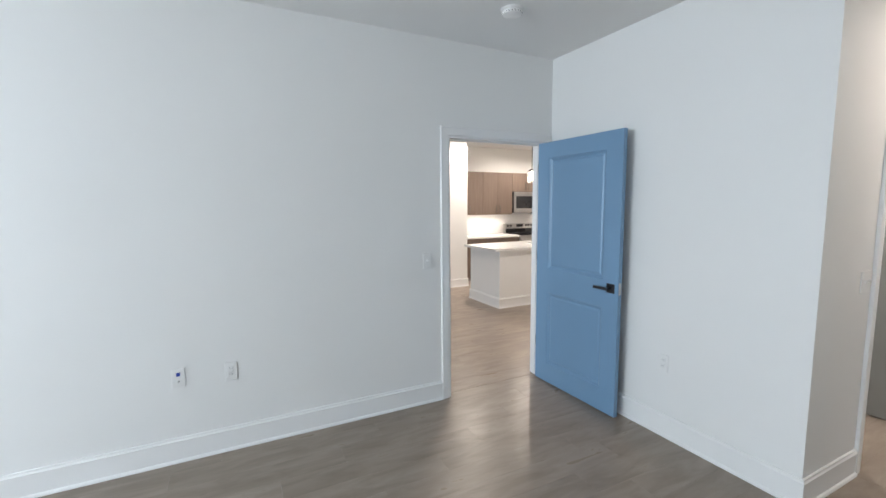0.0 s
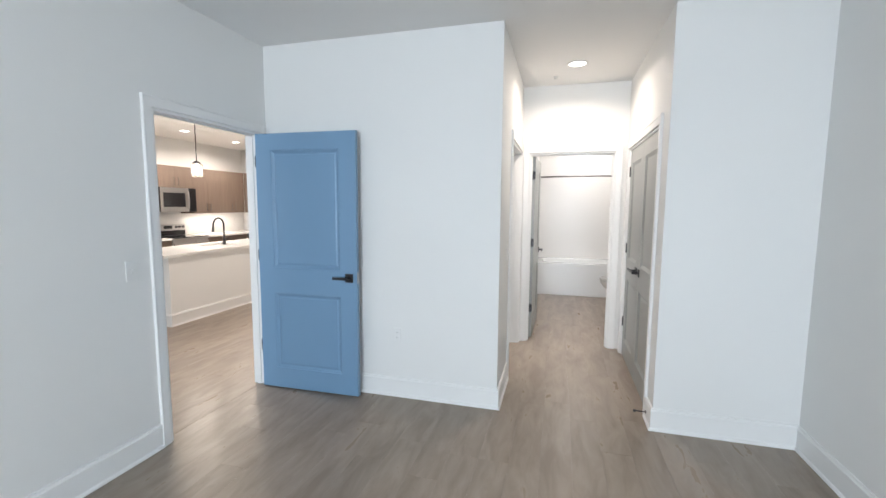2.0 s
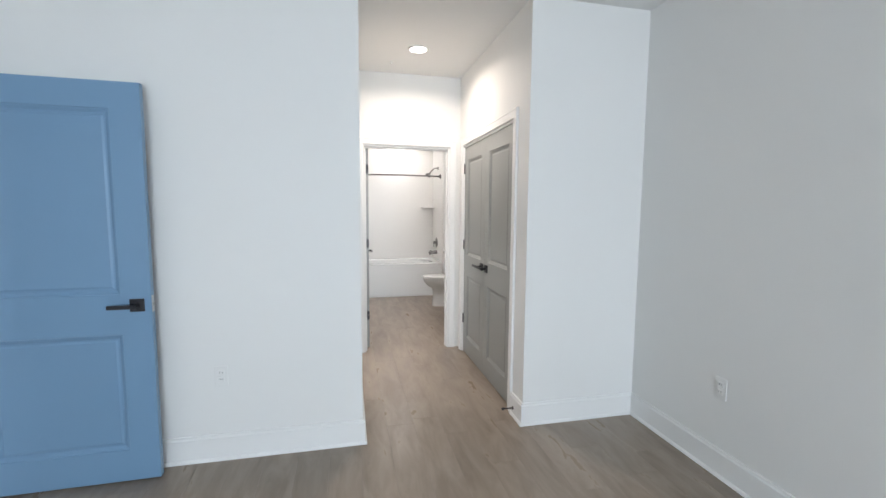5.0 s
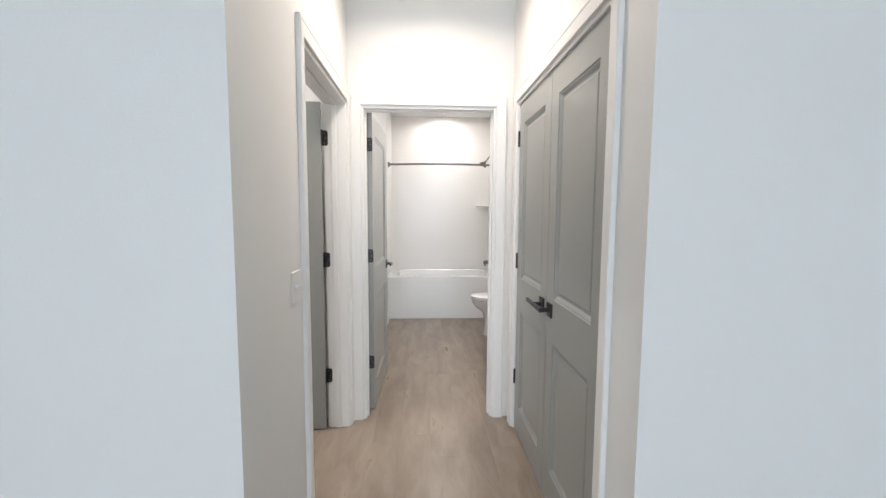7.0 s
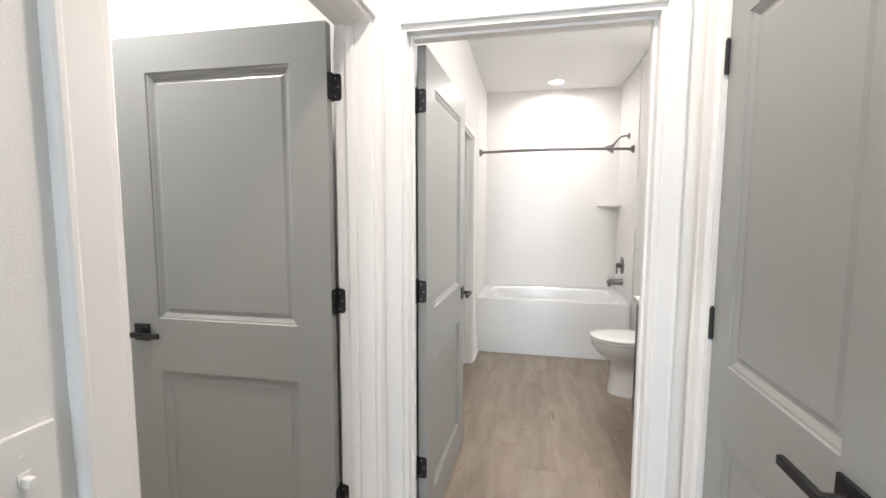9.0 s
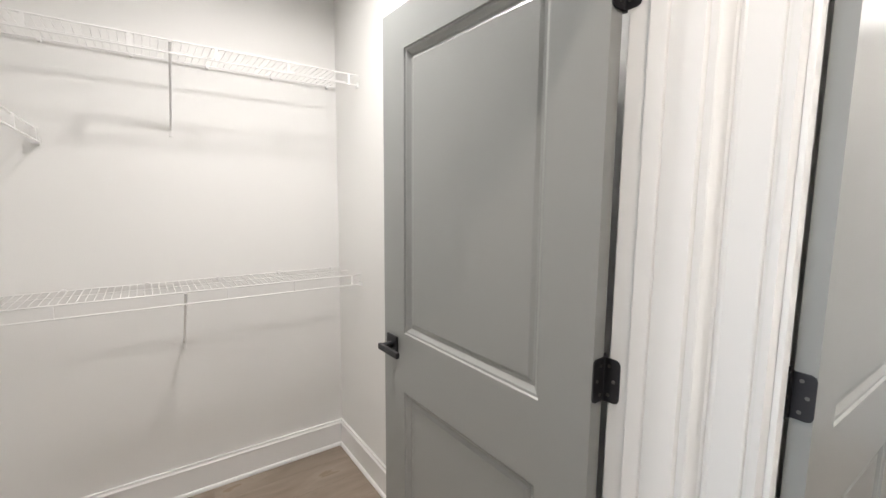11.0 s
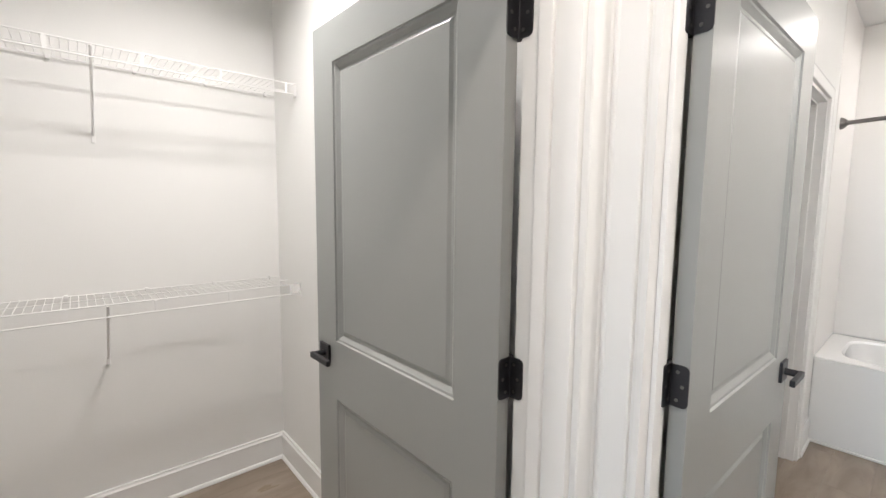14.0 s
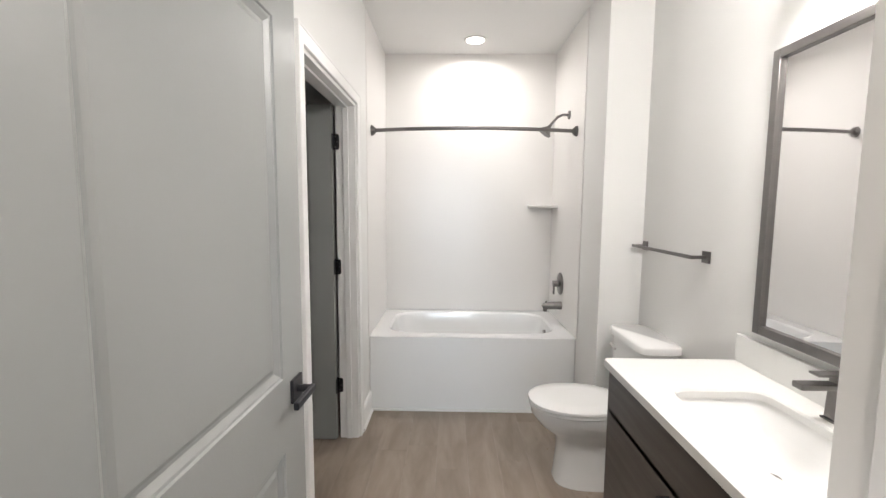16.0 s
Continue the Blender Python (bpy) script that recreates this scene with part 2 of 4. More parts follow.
# ---- the shell ----
XW, XE, YN, YS, HL, HR, HE = -1.90, 1.895, 3.375, -4.3, 0.015, 1.065, 5.05
WW = XW - 0.115
DY0, DY1 = 2.376, 3.285   # bedroom doorway
KO = (0.025, 0.12)   # the kitchen's origin
XC = -1.92   # closet back wall
DH = 2.05
wall("wall_west", (WW, -4.415, 0, XW, DY0, CEIL), (WW, DY0, DH, XW, DY1, CEIL), (WW, DY1, 0, XW, YN + 0.1, CEIL), (WW, YN + 0.1, 0, -1.93, 8.9, CEIL))
wall("wall_north_west", (XW, YN, 0, HL, YN + 0.115, CEIL), (-1.93, YN + 0.115, 0, -0.115, 3.595, CEIL))
wall("wall_north_east", (HR, YN, 0, 2.01, YN + 0.115, CEIL))
wall("wall_east", (XE, YS, 0, 2.01, YN, CEIL), (XE, YN + 0.115, 0, 2.01, HE, CEIL))
wall("wall_south", (XW, -4.415, 0, -0.95, YS, CEIL), (-0.95, -4.415, 0, 1.45, YS, 0.6), (-0.95, -4.415, 2.3, 1.45, YS, CEIL), (1.45, -4.415, 0, 2.01, YS, CEIL))
wall("wall_closet_back", (-1.93, 3.595, 0, XC, 5.10, CEIL))
wall("wall_hall_left", (-0.115, YN + 0.115, 0, HL, 4.02, CEIL), (-0.115, 4.02, DH, HL, 4.962, CEIL), (-0.115, 4.962, 0, HL, HE, CEIL))
wall("wall_hall_end", (-0.115, HE, 0, 0.098, 5.165, CEIL), (0.098, HE, DH, 0.95, 5.165, CEIL), (0.95, HE, 0, 2.01, 5.165, CEIL))
wall("wall_hall_right", (HR, YN + 0.115, 0, 1.18, 3.625, CEIL), (HR, 3.625, DH, 1.18, 4.912, CEIL), (HR, 4.912, 0, 1.18, HE, CEIL))
wall("wall_closet_right", (-1.93, 5.10, 0, -0.115, 5.165, CEIL), (-1.93, 5.165, 0, -0.08, 5.28, CEIL))
wall("wall_bath_left", (-0.08, 5.165, 0, 0.035, 6.45, CEIL), (-0.08, 6.45, DH, 0.035, 7.345, CEIL), (-0.08, 7.345, 0, 0.035, 8.505, CEIL))
wall("wall_bath_right", (1.728, 5.165, 0, 1.865, 8.505, CEIL))
wall("wall_bath_back", (-0.135, 8.505, 0, 1.865, 8.735, CEIL))
wall("wall_tub_wing", (1.485, 7.29, 0, 1.728, 8.505, CEIL))
wall("wall_linen_back", (-1.93, 8.0, 0, -0.08, 8.115, CEIL))
wall("wall_kitchen_west", (-6.945, -4.415, 0, -6.805, 8.905, CEIL))
wall("wall_kitchen_north", (-6.805, 8.79, 0, WW, 8.905, CEIL))
wall("wall_living_south", (-6.805, -4.415, 0, -5.4, YS, CEIL), (-5.4, -4.415, 0, -3.0, YS, 0.6), (-5.4, -4.415, 2.3, -3.0, YS, CEIL), (-3.0, -4.415, 0, WW, YS, CEIL))
wall("wall_kitchen_stub", (-6.805, 3.82, 0, -5.825, 4.82, CEIL))
tagged(part("ceiling", boxes((-6.945, -4.415, CEIL, 2.01, 8.905, CEIL + 0.1)), CEILP), "flat white painted ceiling", "ceiling", kind="structure")


# ---- trim ----
CW = 0.070   # casing width
BB = ((0, 0), (0.025, 0), (0.025, 0.007), (0.021, 0.015), (0.014, 0.019), (0.014, 0.126), (0.0165, 0.128),
      (0.0165, 0.134), (0.011, 0.141), (0.010, 0.152), (0, 0.152))


def baseboard(p0, p1, normal, m0=0, m1=0, parent=None):
    """m: 1 outer corner, -1 inner corner, 0 butt end."""
    p0, p1, n = Vector((*p0, 0)), Vector((*p1, 0)), Vector((*normal, 0))
    d = (p1 - p0).normalized()
    bm = bmesh.new()
    a = [bm.verts.new(p0 - d * m0 * o + n * o + Vector((0, 0, z))) for o, z in BB]
    b = [bm.verts.new(p1 + d * m1 * o + n * o + Vector((0, 0, z))) for o, z in BB]
    k = len(BB)
    for i in range(k):
        bm.faces.new((a[i], a[(i + 1) % k], b[(i + 1) % k], b[i]))
    bm.faces.new(a)
    bm.faces.new(b[::-1])
    ob = part("baseboard", bm, TRIM, parent)
    if parent is None:
        tagged(ob, "white painted baseboard with shoe moulding", "baseboard", kind="structure")
    return ob


for row in (((XW, YS), (XW, DY0 - CW), (1, 0), -1, 0), ((XW, YN), (HL, YN), (0, -1), -1, 1),
            ((HL, YN), (HL, 4.02 - CW), (1, 0), 1, 0), ((HR, YN), (HR, 3.625 - CW), (-1, 0), 1, 0),
            ((HR, YN), (XE, YN), (0, -1), 1, -1), ((XE, YS), (XE, YN), (-1, 0), -1, -1), ((XW, YS), (XE, YS), (0, 1), -1, -1),
            ((XC, 3.595), (XC, 5.10), (1, 0), -1, -1), ((XC, 3.595), (-0.115, 3.595), (0, 1), -1, -1),
            ((XC, 5.10), (-0.115, 5.10), (0, -1), -1, -1), ((-0.115, 3.595), (-0.115, 4.02 - CW), (-1, 0), -1, 0),
            ((0.035, 5.165), (0.035, 6.45 - CW), (1, 0), -1, 0), ((0.035, 7.345 + CW), (0.035, 7.69), (1, 0), 0, 0),
            ((1.485, 7.29), (1.728, 7.29), (0, -1), 1, -1), ((1.728, 6.42), (1.728, 7.29), (-1, 0), 0, -1),
            ((1.485, 7.29), (1.485, 7.69), (-1, 0), 1, 0), ((-5.825, 3.82), (-5.825, 4.82), (1, 0), 1, 1),
            ((WW, -4.3), (WW, DY0 - CW), (-1, 0), 0, 0), ((WW, DY1 + CW), (WW, 8.7), (-1, 0), 0, 0)):
    baseboard(*row)

CAS = ((0.006, 0), (0.006, 0.012), (0.009, 0.0145), (0.056, 0.0160), (0.060, 0.0185), (CW - 0.004, 0.0190), (CW, 0.0155), (CW, 0))


def door_frame(name, m, w, thick, label, sides=(0, 1), stop_at=None):
    """An opening's lining, stop and casings. x along the wall, y through it from the face at 0, z up."""
    th = thing(name, label, "door frame", m, kind="structure")
    for nm, r in (("jamb", (-0.0005, 0, 0, 0.012, thick, DH)), ("jamb", (w - 0.012, 0, 0, w + 0.0005, thick, DH)),
                  ("head_jamb", (0.012, 0, DH - 0.012, w - 0.012, thick, DH + 0.0005))):
        part(nm, boxes(r), TRIM, th)
    if stop_at is not None:
        a, b = stop_at, stop_at + 0.032
        for r in ((0.012, a, 0, 0.023, b, DH - 0.012), (w - 0.023, a, 0, w - 0.012, b, DH - 0.012), (0.023, a, DH - 0.023, w - 0.023, b, DH - 0.012)):
            part("door_stop_strip", boxes(r, bevel=0.002), TRIM, th)
    for s in sides:
        y0, sg = (0, -1) if s == 0 else (thick, 1)
        bm = bmesh.new()
        rows = []
        for px, pz, ox, oz in ((0, 0, -1, 0), (0, DH, -1, 1), (w, DH, 1, 1), (w, 0, 1, 0)):
            rows.append([bm.verts.new((px + ox * o, y0 + sg * h, pz + oz * o)) for o, h in CAS])
        k = len(CAS)
        for a, b in zip(rows, rows[1:]):
            for i in range(k):
                bm.faces.new((a[i], a[(i + 1) % k], b[(i + 1) % k], b[i]))
        bm.faces.new(rows[0])
        bm.faces.new(rows[-1][::-1])
        smooth(part("casing", bm, TRIM, th), 25)
    return th


def mpose(x, y, deg):
    return pose(x, y, 0, 0, 0, deg)


# local y = 0 is the face named first
door_frame("door_frame_1", mpose(XW, DY0, 90), DY1 - DY0, 0.115, "white casing round the bedroom doorway", stop_at=0.042)
door_frame("door_frame_2", mpose(HL, 4.02, 90), 0.942, 0.13, "white casing round the walk-in closet doorway", stop_at=0.055)
door_frame("door_frame_3", mpose(0.098, HE, 0), 0.852, 0.115, "white casing round the bathroom doorway", stop_at=0.04)
door_frame("door_frame_4", mpose(HR, 4.912, -90), 1.287, 0.115, "white casing round the double closet doors", sides=(0,), stop_at=0.05)
door_frame("door_frame_5", mpose(0.035, 6.45, 90), 0.895, 0.115, "white casing round the linen room doorway", sides=(0,), stop_at=0.04)


# ---- doors ----
def panel_bm(x0, z0, x1, z1, t):
    bm = bmesh.new()
    prof = ((0, 0), (0.003, 0.005), (0.009, 0.006), (0.022, 0.0145), (0.030, 0.0145), (0.040, 0.010))
    for s in (0, 1):
        rows = []
        for ins, dep in prof:
            y = dep if s == 0 else t - dep
            rows.append([bm.verts.new((x, y, z)) for x, z in ((x0 + ins, z0 + ins), (x1 - ins, z0 + ins), (x1 - ins, z1 - ins), (x0 + ins, z1 - ins))])
        for a, b in zip(rows, rows[1:]):
            for k in range(4):
                bm.faces.new((a[k], a[(k + 1) % 4], b[(k + 1) % 4], b[k]))
        bm.faces.new(rows[-1])
    return bm


def lever(parent, x, y, side, way, z=0.94):
    """side: -1 or 1, the face; way: which way the lever points along x."""
    h = part("handle", boxes((x - 0.033, min(y, y + side * 0.009), z - 0.033, x + 0.033, max(y, y + side * 0.009), z + 0.033), bevel=0.002), BRONZE, parent, "black square lever handle")
    bm = bmesh.new()
    tube(bm, [(x, y + side * 0.005, z), (x, y + side * 0.05, z)], 0.011, 12)
    part("spindle", bm, BRONZE, h)
    xa, xb = sorted((x - way * 0.012, x + way * 0.115))
    ya, yb = sorted((y + side * 0.042, y + side * 0.056))
    part("lever", boxes((xa, ya, z - 0.010, xb, yb, z + 0.010), bevel=0.003), BRONZE, h)


def hinge(parent, y, z, open_door):
    """At the leaf's hinge edge, local x = 0; knuckle on the side y."""
    s = -1 if y <= 0 else 1
    bm = bmesh.new()
    tube(bm, [(0, y + s * 0.005, z - 0.046), (0, y + s * 0.005, z + 0.046)], 0.0065, 10)
    tube(bm, [(0, y + s * 0.005, z + 0.046), (0, y + s * 0.005, z + 0.051)], [0.005, 0.003], 10)
    h = part("hinge", bm, BRONZE, parent, "black steel butt hinge")
    smooth(h)
    if open_door:
        def leafplate(pts):
            b2 = bmesh.new()
            c = 0.010
            a0, a1 = 0.002, 0.036
            out = [(a0, -0.045), (a1 - c, -0.045), (a1 - c * 0.3, -0.045 + c * 0.3), (a1, -0.045 + c), (a1, 0.045 - c), (a1 - c * 0.3, 0.045 - c * 0.3), (a1 - c, 0.045), (a0, 0.045)]
            fr = [b2.verts.new(pts(u, 0.0, v)) for u, v in out]
            bk = [b2.verts.new(pts(u, 0.003, v)) for u, v in out]
            b2.faces.new(fr)
            b2.faces.new(bk[::-1])
            for i in range(8):
                b2.faces.new((fr[i], fr[(i + 1) % 8], bk[(i + 1) % 8], bk[i]))
            return b2
        for dz, du in ((-0.03, 0.014), (0.0, 0.024), (0.03, 0.014)):
            b3 = bmesh.new()
            tube(b3, [(-0.0030, y - s * du, z + dz), (-0.0048, y - s * du, z + dz)], 0.0038, 8)
            part("screw", b3, GUN, h)
            b3 = bmesh.new()
            tube(b3, [(-du, y + s * 0.0, z + dz), (-du, y - s * 0.0012, z + dz)], 0.0038, 8)
            part("screw", b3, GUN, h)
        # on the leaf's edge, and on the jamb that lies across it
        part("hinge_leaf", leafplate(lambda u, d, v: (-0.0005 - d, y - s * u, z + v)), BRONZE, h)
        part("hinge_leaf", leafplate(lambda u, d, v: (-u, y + s * (0.0005 + d), z + v)), BRONZE, h)


def door(name, m, w, material, label, handle_way=-1, knuckle=0.0, open_door=True, sides=(-1, 1), hand_x=None, group="", hinges=True):
    """A two-panel leaf: hinge edge at x = 0, faces at y = 0 and y = 0.035."""
    t, h, z0 = 0.035, 2.028, 0.010
    st = 0.135 if w > 0.75 else 0.100
    th = thing(name, label, "door", m, group)
    rows = [(0, 0, z0, st, t, z0 + h), (w - st, 0, z0, w, t, z0 + h)]
    for a, b in ((0, 0.165), (0.780, 0.985), (1.90, h)):
        rows.append((st, 0, z0 + a, w - st, t, z0 + b))
    part("leaf_frame", boxes(*rows), material, th)
    for a, b in ((0.165, 0.780), (0.985, 1.90)):
        part("panel", panel_bm(st, z0 + a, w - st, z0 + b, t), material, th)
    hx = hand_x if hand_x is not None else w - 0.062
    for s in sides:
        lever(th, hx, 0 if s < 0 else t, s, handle_way)
    if open_door:
        part("latch_plate", boxes((w - 0.001, 0.006, 0.90, w + 0.0015, 0.029, 0.985)), STEEL, th)
        bm = bmesh.new()
        tube(bm, [(w, 0.0175, 0.94), (w + 0.010, 0.0175, 0.94)], 0.007, 10)
        part("latch", bm, STEEL, th)
    if not open_door:
        part("ball_catch", boxes((w - 0.05, 0.010, z0 + h - 0.002, w - 0.02, 0.025, z0 + h + 0.006), bevel=0.002), BRONZE, th)
    if hinges:
        for z in (0.345, 1.088, 1.832):
            hinge(th, knuckle, z, open_door)
    return th


# bedroom door: swung into the room, lying along the north wall; knuckle on its room side
door("bedroom_door", pose(-1.893, DY1 - 0.05, 0, 0, 0, 1.0), 0.850, BLUE, "blue painted two-panel door standing open, black lever handle", knuckle=0.035)
# walk-in closet door, swung into the closet along its right wall
door("closet_door", pose(-0.128, 4.9465, 0, 0, 0, 180.9), 0.85, GREY, "grey two-panel closet door standing open", knuckle=0.0)
# bathroom door, swung into the bathroom along the left wall
door("bathroom_door", pose(0.1490, 5.180, 0, 0, 0, 88.5), 0.830, GREY, "grey two-panel bathroom door standing open", knuckle=0.035)
# linen room door
door("linen_door", pose(-0.095, 7.3295, 0, 0, 0, 180.0), 0.86, GREY, "grey two-panel linen room door standing open", knuckle=0.0)
# double doors, closed
door("double_door_leaf", pose(HR + 0.011, 4.897, 0, 0, 0, -90.0), 0.6265, GREY, "closed grey two-panel closet door leaf", knuckle=-0.0, open_door=False, sides=(-1,), group="double closet doors")
door("double_door_leaf", pose(HR + 0.046, 3.640, 0, 0, 0, 90.0), 0.6265, GREY, "closed grey two-panel closet door leaf", handle_way=1, knuckle=0.035, open_door=False, sides=(1,), group="double closet doors")


# ---- the bedroom window behind the walk ----
def window_unit(name, x, label):
    th = thing(name, label, "window", pose(x, -4.36, 0), kind="structure")
    part("window_frame", boxes((-1.2, -0.03, 0.6, -1.14, 0.03, 2.3), (1.14, -0.03, 0.6, 1.2, 0.03, 2.3), (-1.14, -0.03, 0.6, 1.14, 0.03, 0.66),
                               (-1.14, -0.03, 2.24, 1.14, 0.03, 2.3), (-0.03, -0.03, 0.66, 0.03, 0.03, 2.24)), TRIM, th)
    part("window_sill", boxes((-1.24, 0.06, 0.575, 1.24, 0.1, 0.6), bevel=0.004), TRIM, th)
    for a, b in ((-1.14, -0.03), (0.03, 1.14)):
        p = part("pane", boxes((a, -0.004, 0.66, b, 0.004, 2.24)), GLASS, th)
        p.visible_shadow = False


window_unit("window_1", 0.25, "white framed bedroom window letting in daylight")
window_unit("window_2", -4.2, "white framed living room window letting in daylight")
ground = part("ground", boxes((-80, -120, -3.2, 80, 120, -3.0)), mat("far_ground", (0.12, 0.13, 0.09), 0.9, mottle=0.3, scale=0.2))
tagged(ground, "plain ground far below the window", "ground", kind="structure")


# ---- wall and ceiling fittings ----
def switch_plate(m, gangs, label):
    th = thing("light_switch", label, "light switch", m)
    w = 0.07 + 0.046 * (gangs - 1)
    part("plate", boxes((-w / 2, -0.006, -0.058, w / 2, 0, 0.058), bevel=0.0025), PLASTIC, th)
    for g in range(gangs):
        x = (g - (gangs - 1) / 2) * 0.046
        part("toggle_slot", boxes((x - 0.006, -0.0075, -0.013, x + 0.006, -0.0055, 0.013)), PLASTIC, th)
        bm = boxes((x - 0.004, -0.019, -0.002, x + 0.004, -0.006, 0.009), bevel=0.0015)
        part("toggle", bm, PLASTIC, th)
        for z in (-0.03, 0.03):
            b2 = bmesh.new()
            tube(b2, [(x, -0.005, z), (x, -0.0072, z)], 0.003, 8)
            part("screw", b2, PLASTIC, th)


def outlet(m, jack=False, label="white wall outlet above the baseboard"):
    th = thing("wall_outlet", label, "outlet", m)
    part("plate", boxes((-0.035, -0.006, -0.058, 0.035, 0, 0.058), bevel=0.0025), PLASTIC, th)
    if jack:
        part("jack", boxes((-0.010, -0.009, 0.012, 0.010, -0.005, 0.034), bevel=0.001), JACK, th, "blue data jack")
        bm = bmesh.new()
        tube(bm, [(0, -0.004, -0.02), (0, -0.016, -0.02)], 0.005, 10)
        part("coax_port", bm, STEEL, th)
    else:
        for z in (-0.02, 0.02):
            f = part("socket", boxes((-0.017, -0.0085, z - 0.0145, 0.017, -0.005, z + 0.0145), bevel=0.003), PLASTIC, th)
            for x in (-0.0065, 0.0065):
                part("slot", boxes((x - 0.0012, -0.0092, z - 0.002, x + 0.0012, -0.0084, z + 0.007)), SLOT, f)


FX, FN, FE = 90, 0, -90   # turns that face +x, -y, -x
switch_plate(pose(XW, 2.19, 1.115, 0, 0, FX), 1, "white single light switch beside the doorway")
switch_plate(pose(HL, 3.872, 1.115, 0, 0, FX), 2, "white double light switch beside the closet doorway")
outlet(pose(XW, 0.55, 0.52, 0, 0, FX), True, "white wall plate with a blue data jack")
outlet(pose(XW, 0.83, 0.51, 0, 0, FX))
outlet(pose(-0.765, YN, 0.49, 0, 0, FN))
outlet(pose(XE, 2.66, 0.485, 0, 0, FE))


def disc(bm, rows, n=32):
    loft(bm, [(0, 0, z, r, r, 2) for r, z in rows], n)
    return bm


def downlight(x, y):
    th = thing("downlight", "round white recessed ceiling downlight, lit", "ceiling light", pose(x, y, CEIL), "ceiling downlights")
    bm = bmesh.new()
    loft(bm, [(0, 0, 0, 0.088, 0.088, 2), (0, 0, -0.004, 0.088, 0.088, 2), (0, 0, -0.008, 0.080, 0.080, 2), (0, 0, -0.007, 0.070, 0.070, 2)], 40, True, False)
    smooth(part("trim_ring", bm, PLASTIC, th))
    smooth(part("lens", disc(bmesh.new(), ((0.069, -0.001), (0.0695, -0.006), (0.05, -0.0085)), 40), LENS, th))


# The three added fill lamps get the same fitting as the real ones.
for lx, ly, _, _ in DOWN.values():
    downlight(lx, ly)


def smoke_detector():
    th = thing("smoke_detector", "round white smoke detector on the ceiling", "smoke detector", pose(-1.29, 2.51, CEIL))
    smooth(part("base", disc(bmesh.new(), ((0.070, 0), (0.072, -0.004), (0.070, -0.012))), PLASTIC, th))
    smooth(part("cover", disc(bmesh.new(), ((0.060, -0.0115), (0.063, -0.02), (0.058, -0.034), (0.04, -0.042))), PLASTIC, th))
    bm = bmesh.new()
    for k in range(20):
        a = 2 * math.pi * k / 20
        tube(bm, [(0.0585 * math.cos(a), 0.0585 * math.sin(a), -0.017), (0.0585 * math.cos(a), 0.0585 * math.sin(a), -0.030)], 0.0035, 5)
    part("vents", bm, SLOT, th)


smoke_detector()


def sprinkler(x, y):
    th = thing("sprinkler", "small white concealed ceiling sprinkler", "sprinkler", pose(x, y, CEIL))
    smooth(part("cap", disc(bmesh.new(), ((0.030, 0), (0.030, -0.003), (0.012, -0.005), (0.010, -0.018), (0.016, -0.02), (0.014, -0.023)), 20), PLASTIC, th))


sprinkler(0.337, 4.748)


def door_stop():
    th = thing("door_stop", "dark metal door stop on the baseboard", "door stop", pose(HR - 0.016, 3.50, 0.06))
    bm = bmesh.new()
    tube(bm, [(0, 0, 0), (-0.004, 0, 0), (-0.0041, 0, 0), (-0.07, 0, 0)], [0.012, 0.012, 0.0045, 0.0045], 10)
    part("rod", bm, BRONZE, th)
    bm = bmesh.new()
    tube(bm, [(-0.066, 0, 0), (-0.082, 0, 0)], 0.009, 10)
    part("rubber_tip", bm, DARKP, th)


door_stop()


# ---- walk-in closet ----
def wire_shelf(name, m, length, brackets, depth=0.30, label="white wire closet shelf with hanging rail"):
    """Runs along x from 0; the wall is at y = 0, the front at y = depth, the deck at z = 0."""
    th = thing(name, label, "wire shelf", m, "closet wire shelves")
    lip = 0.048
    bm = bmesh.new()
    for k in range(int(length / 0.0254)):
        x = 0.012 + k * 0.0254
        tube(bm, [(x, 0.012, 0.003), (x, depth, 0.003)], 0.0009, 5)
    tagged(part("wire_deck", bm, WIRE, th), kind="stuff")
    for y, z, r in ((0.014, 0, 0.003), (depth * 0.5, 0, 0.0025), (depth - 0.003, 0, 0.0032), (depth + 0.002, -lip, 0.0034)):
        bm = bmesh.new()
        tube(bm, [(0.004, y, z), (length - 0.004, y, z)], r, 8)
        part("rail", bm, WIRE, th)
    for x in (0.0, length):
        s = 1 if x == 0 else -1
        a, b = sorted((x, x + s * 0.012))
        part("end_bracket", boxes((a, depth - 0.020, -lip - 0.010, b, depth + 0.008, -lip + 0.012), (a, depth - 0.020, -lip + 0.012, a + s * 0.003 if s > 0 else b, depth + 0.004, 0.006) if s > 0 else (b - 0.003, depth - 0.020, -lip + 0.012, b, depth + 0.004, 0.006), bevel=0.001), WIRE, th)
    for k in range(max(3, int(length / 0.3)) + 1):
        x = 0.05 + k * (length - 0.1) / max(3, int(length / 0.3))
        part("wall_clip", boxes((x - 0.006, 0, -0.010, x + 0.006, 0.018, 0.006), bevel=0.001), WIRE, th)
        part("lip_tie", boxes((x - 0.005, depth - 0.001, -lip, x + 0.005, depth + 0.004, -0.002)), WIRE, th)
    for x in brackets:
        bm = bmesh.new()
        tube(bm, [(x, depth - 0.004, -0.004), (x, depth * 0.5, -0.145), (x, 0.012, -0.285), (x, 0.006, -0.295)], 0.0052, 8)
        bk = part("brace", bm, WIRE, th)
        part("foot", boxes((x - 0.007, 0, -0.325, x + 0.007, 0.008, -0.285), bevel=0.0015), WIRE, bk)


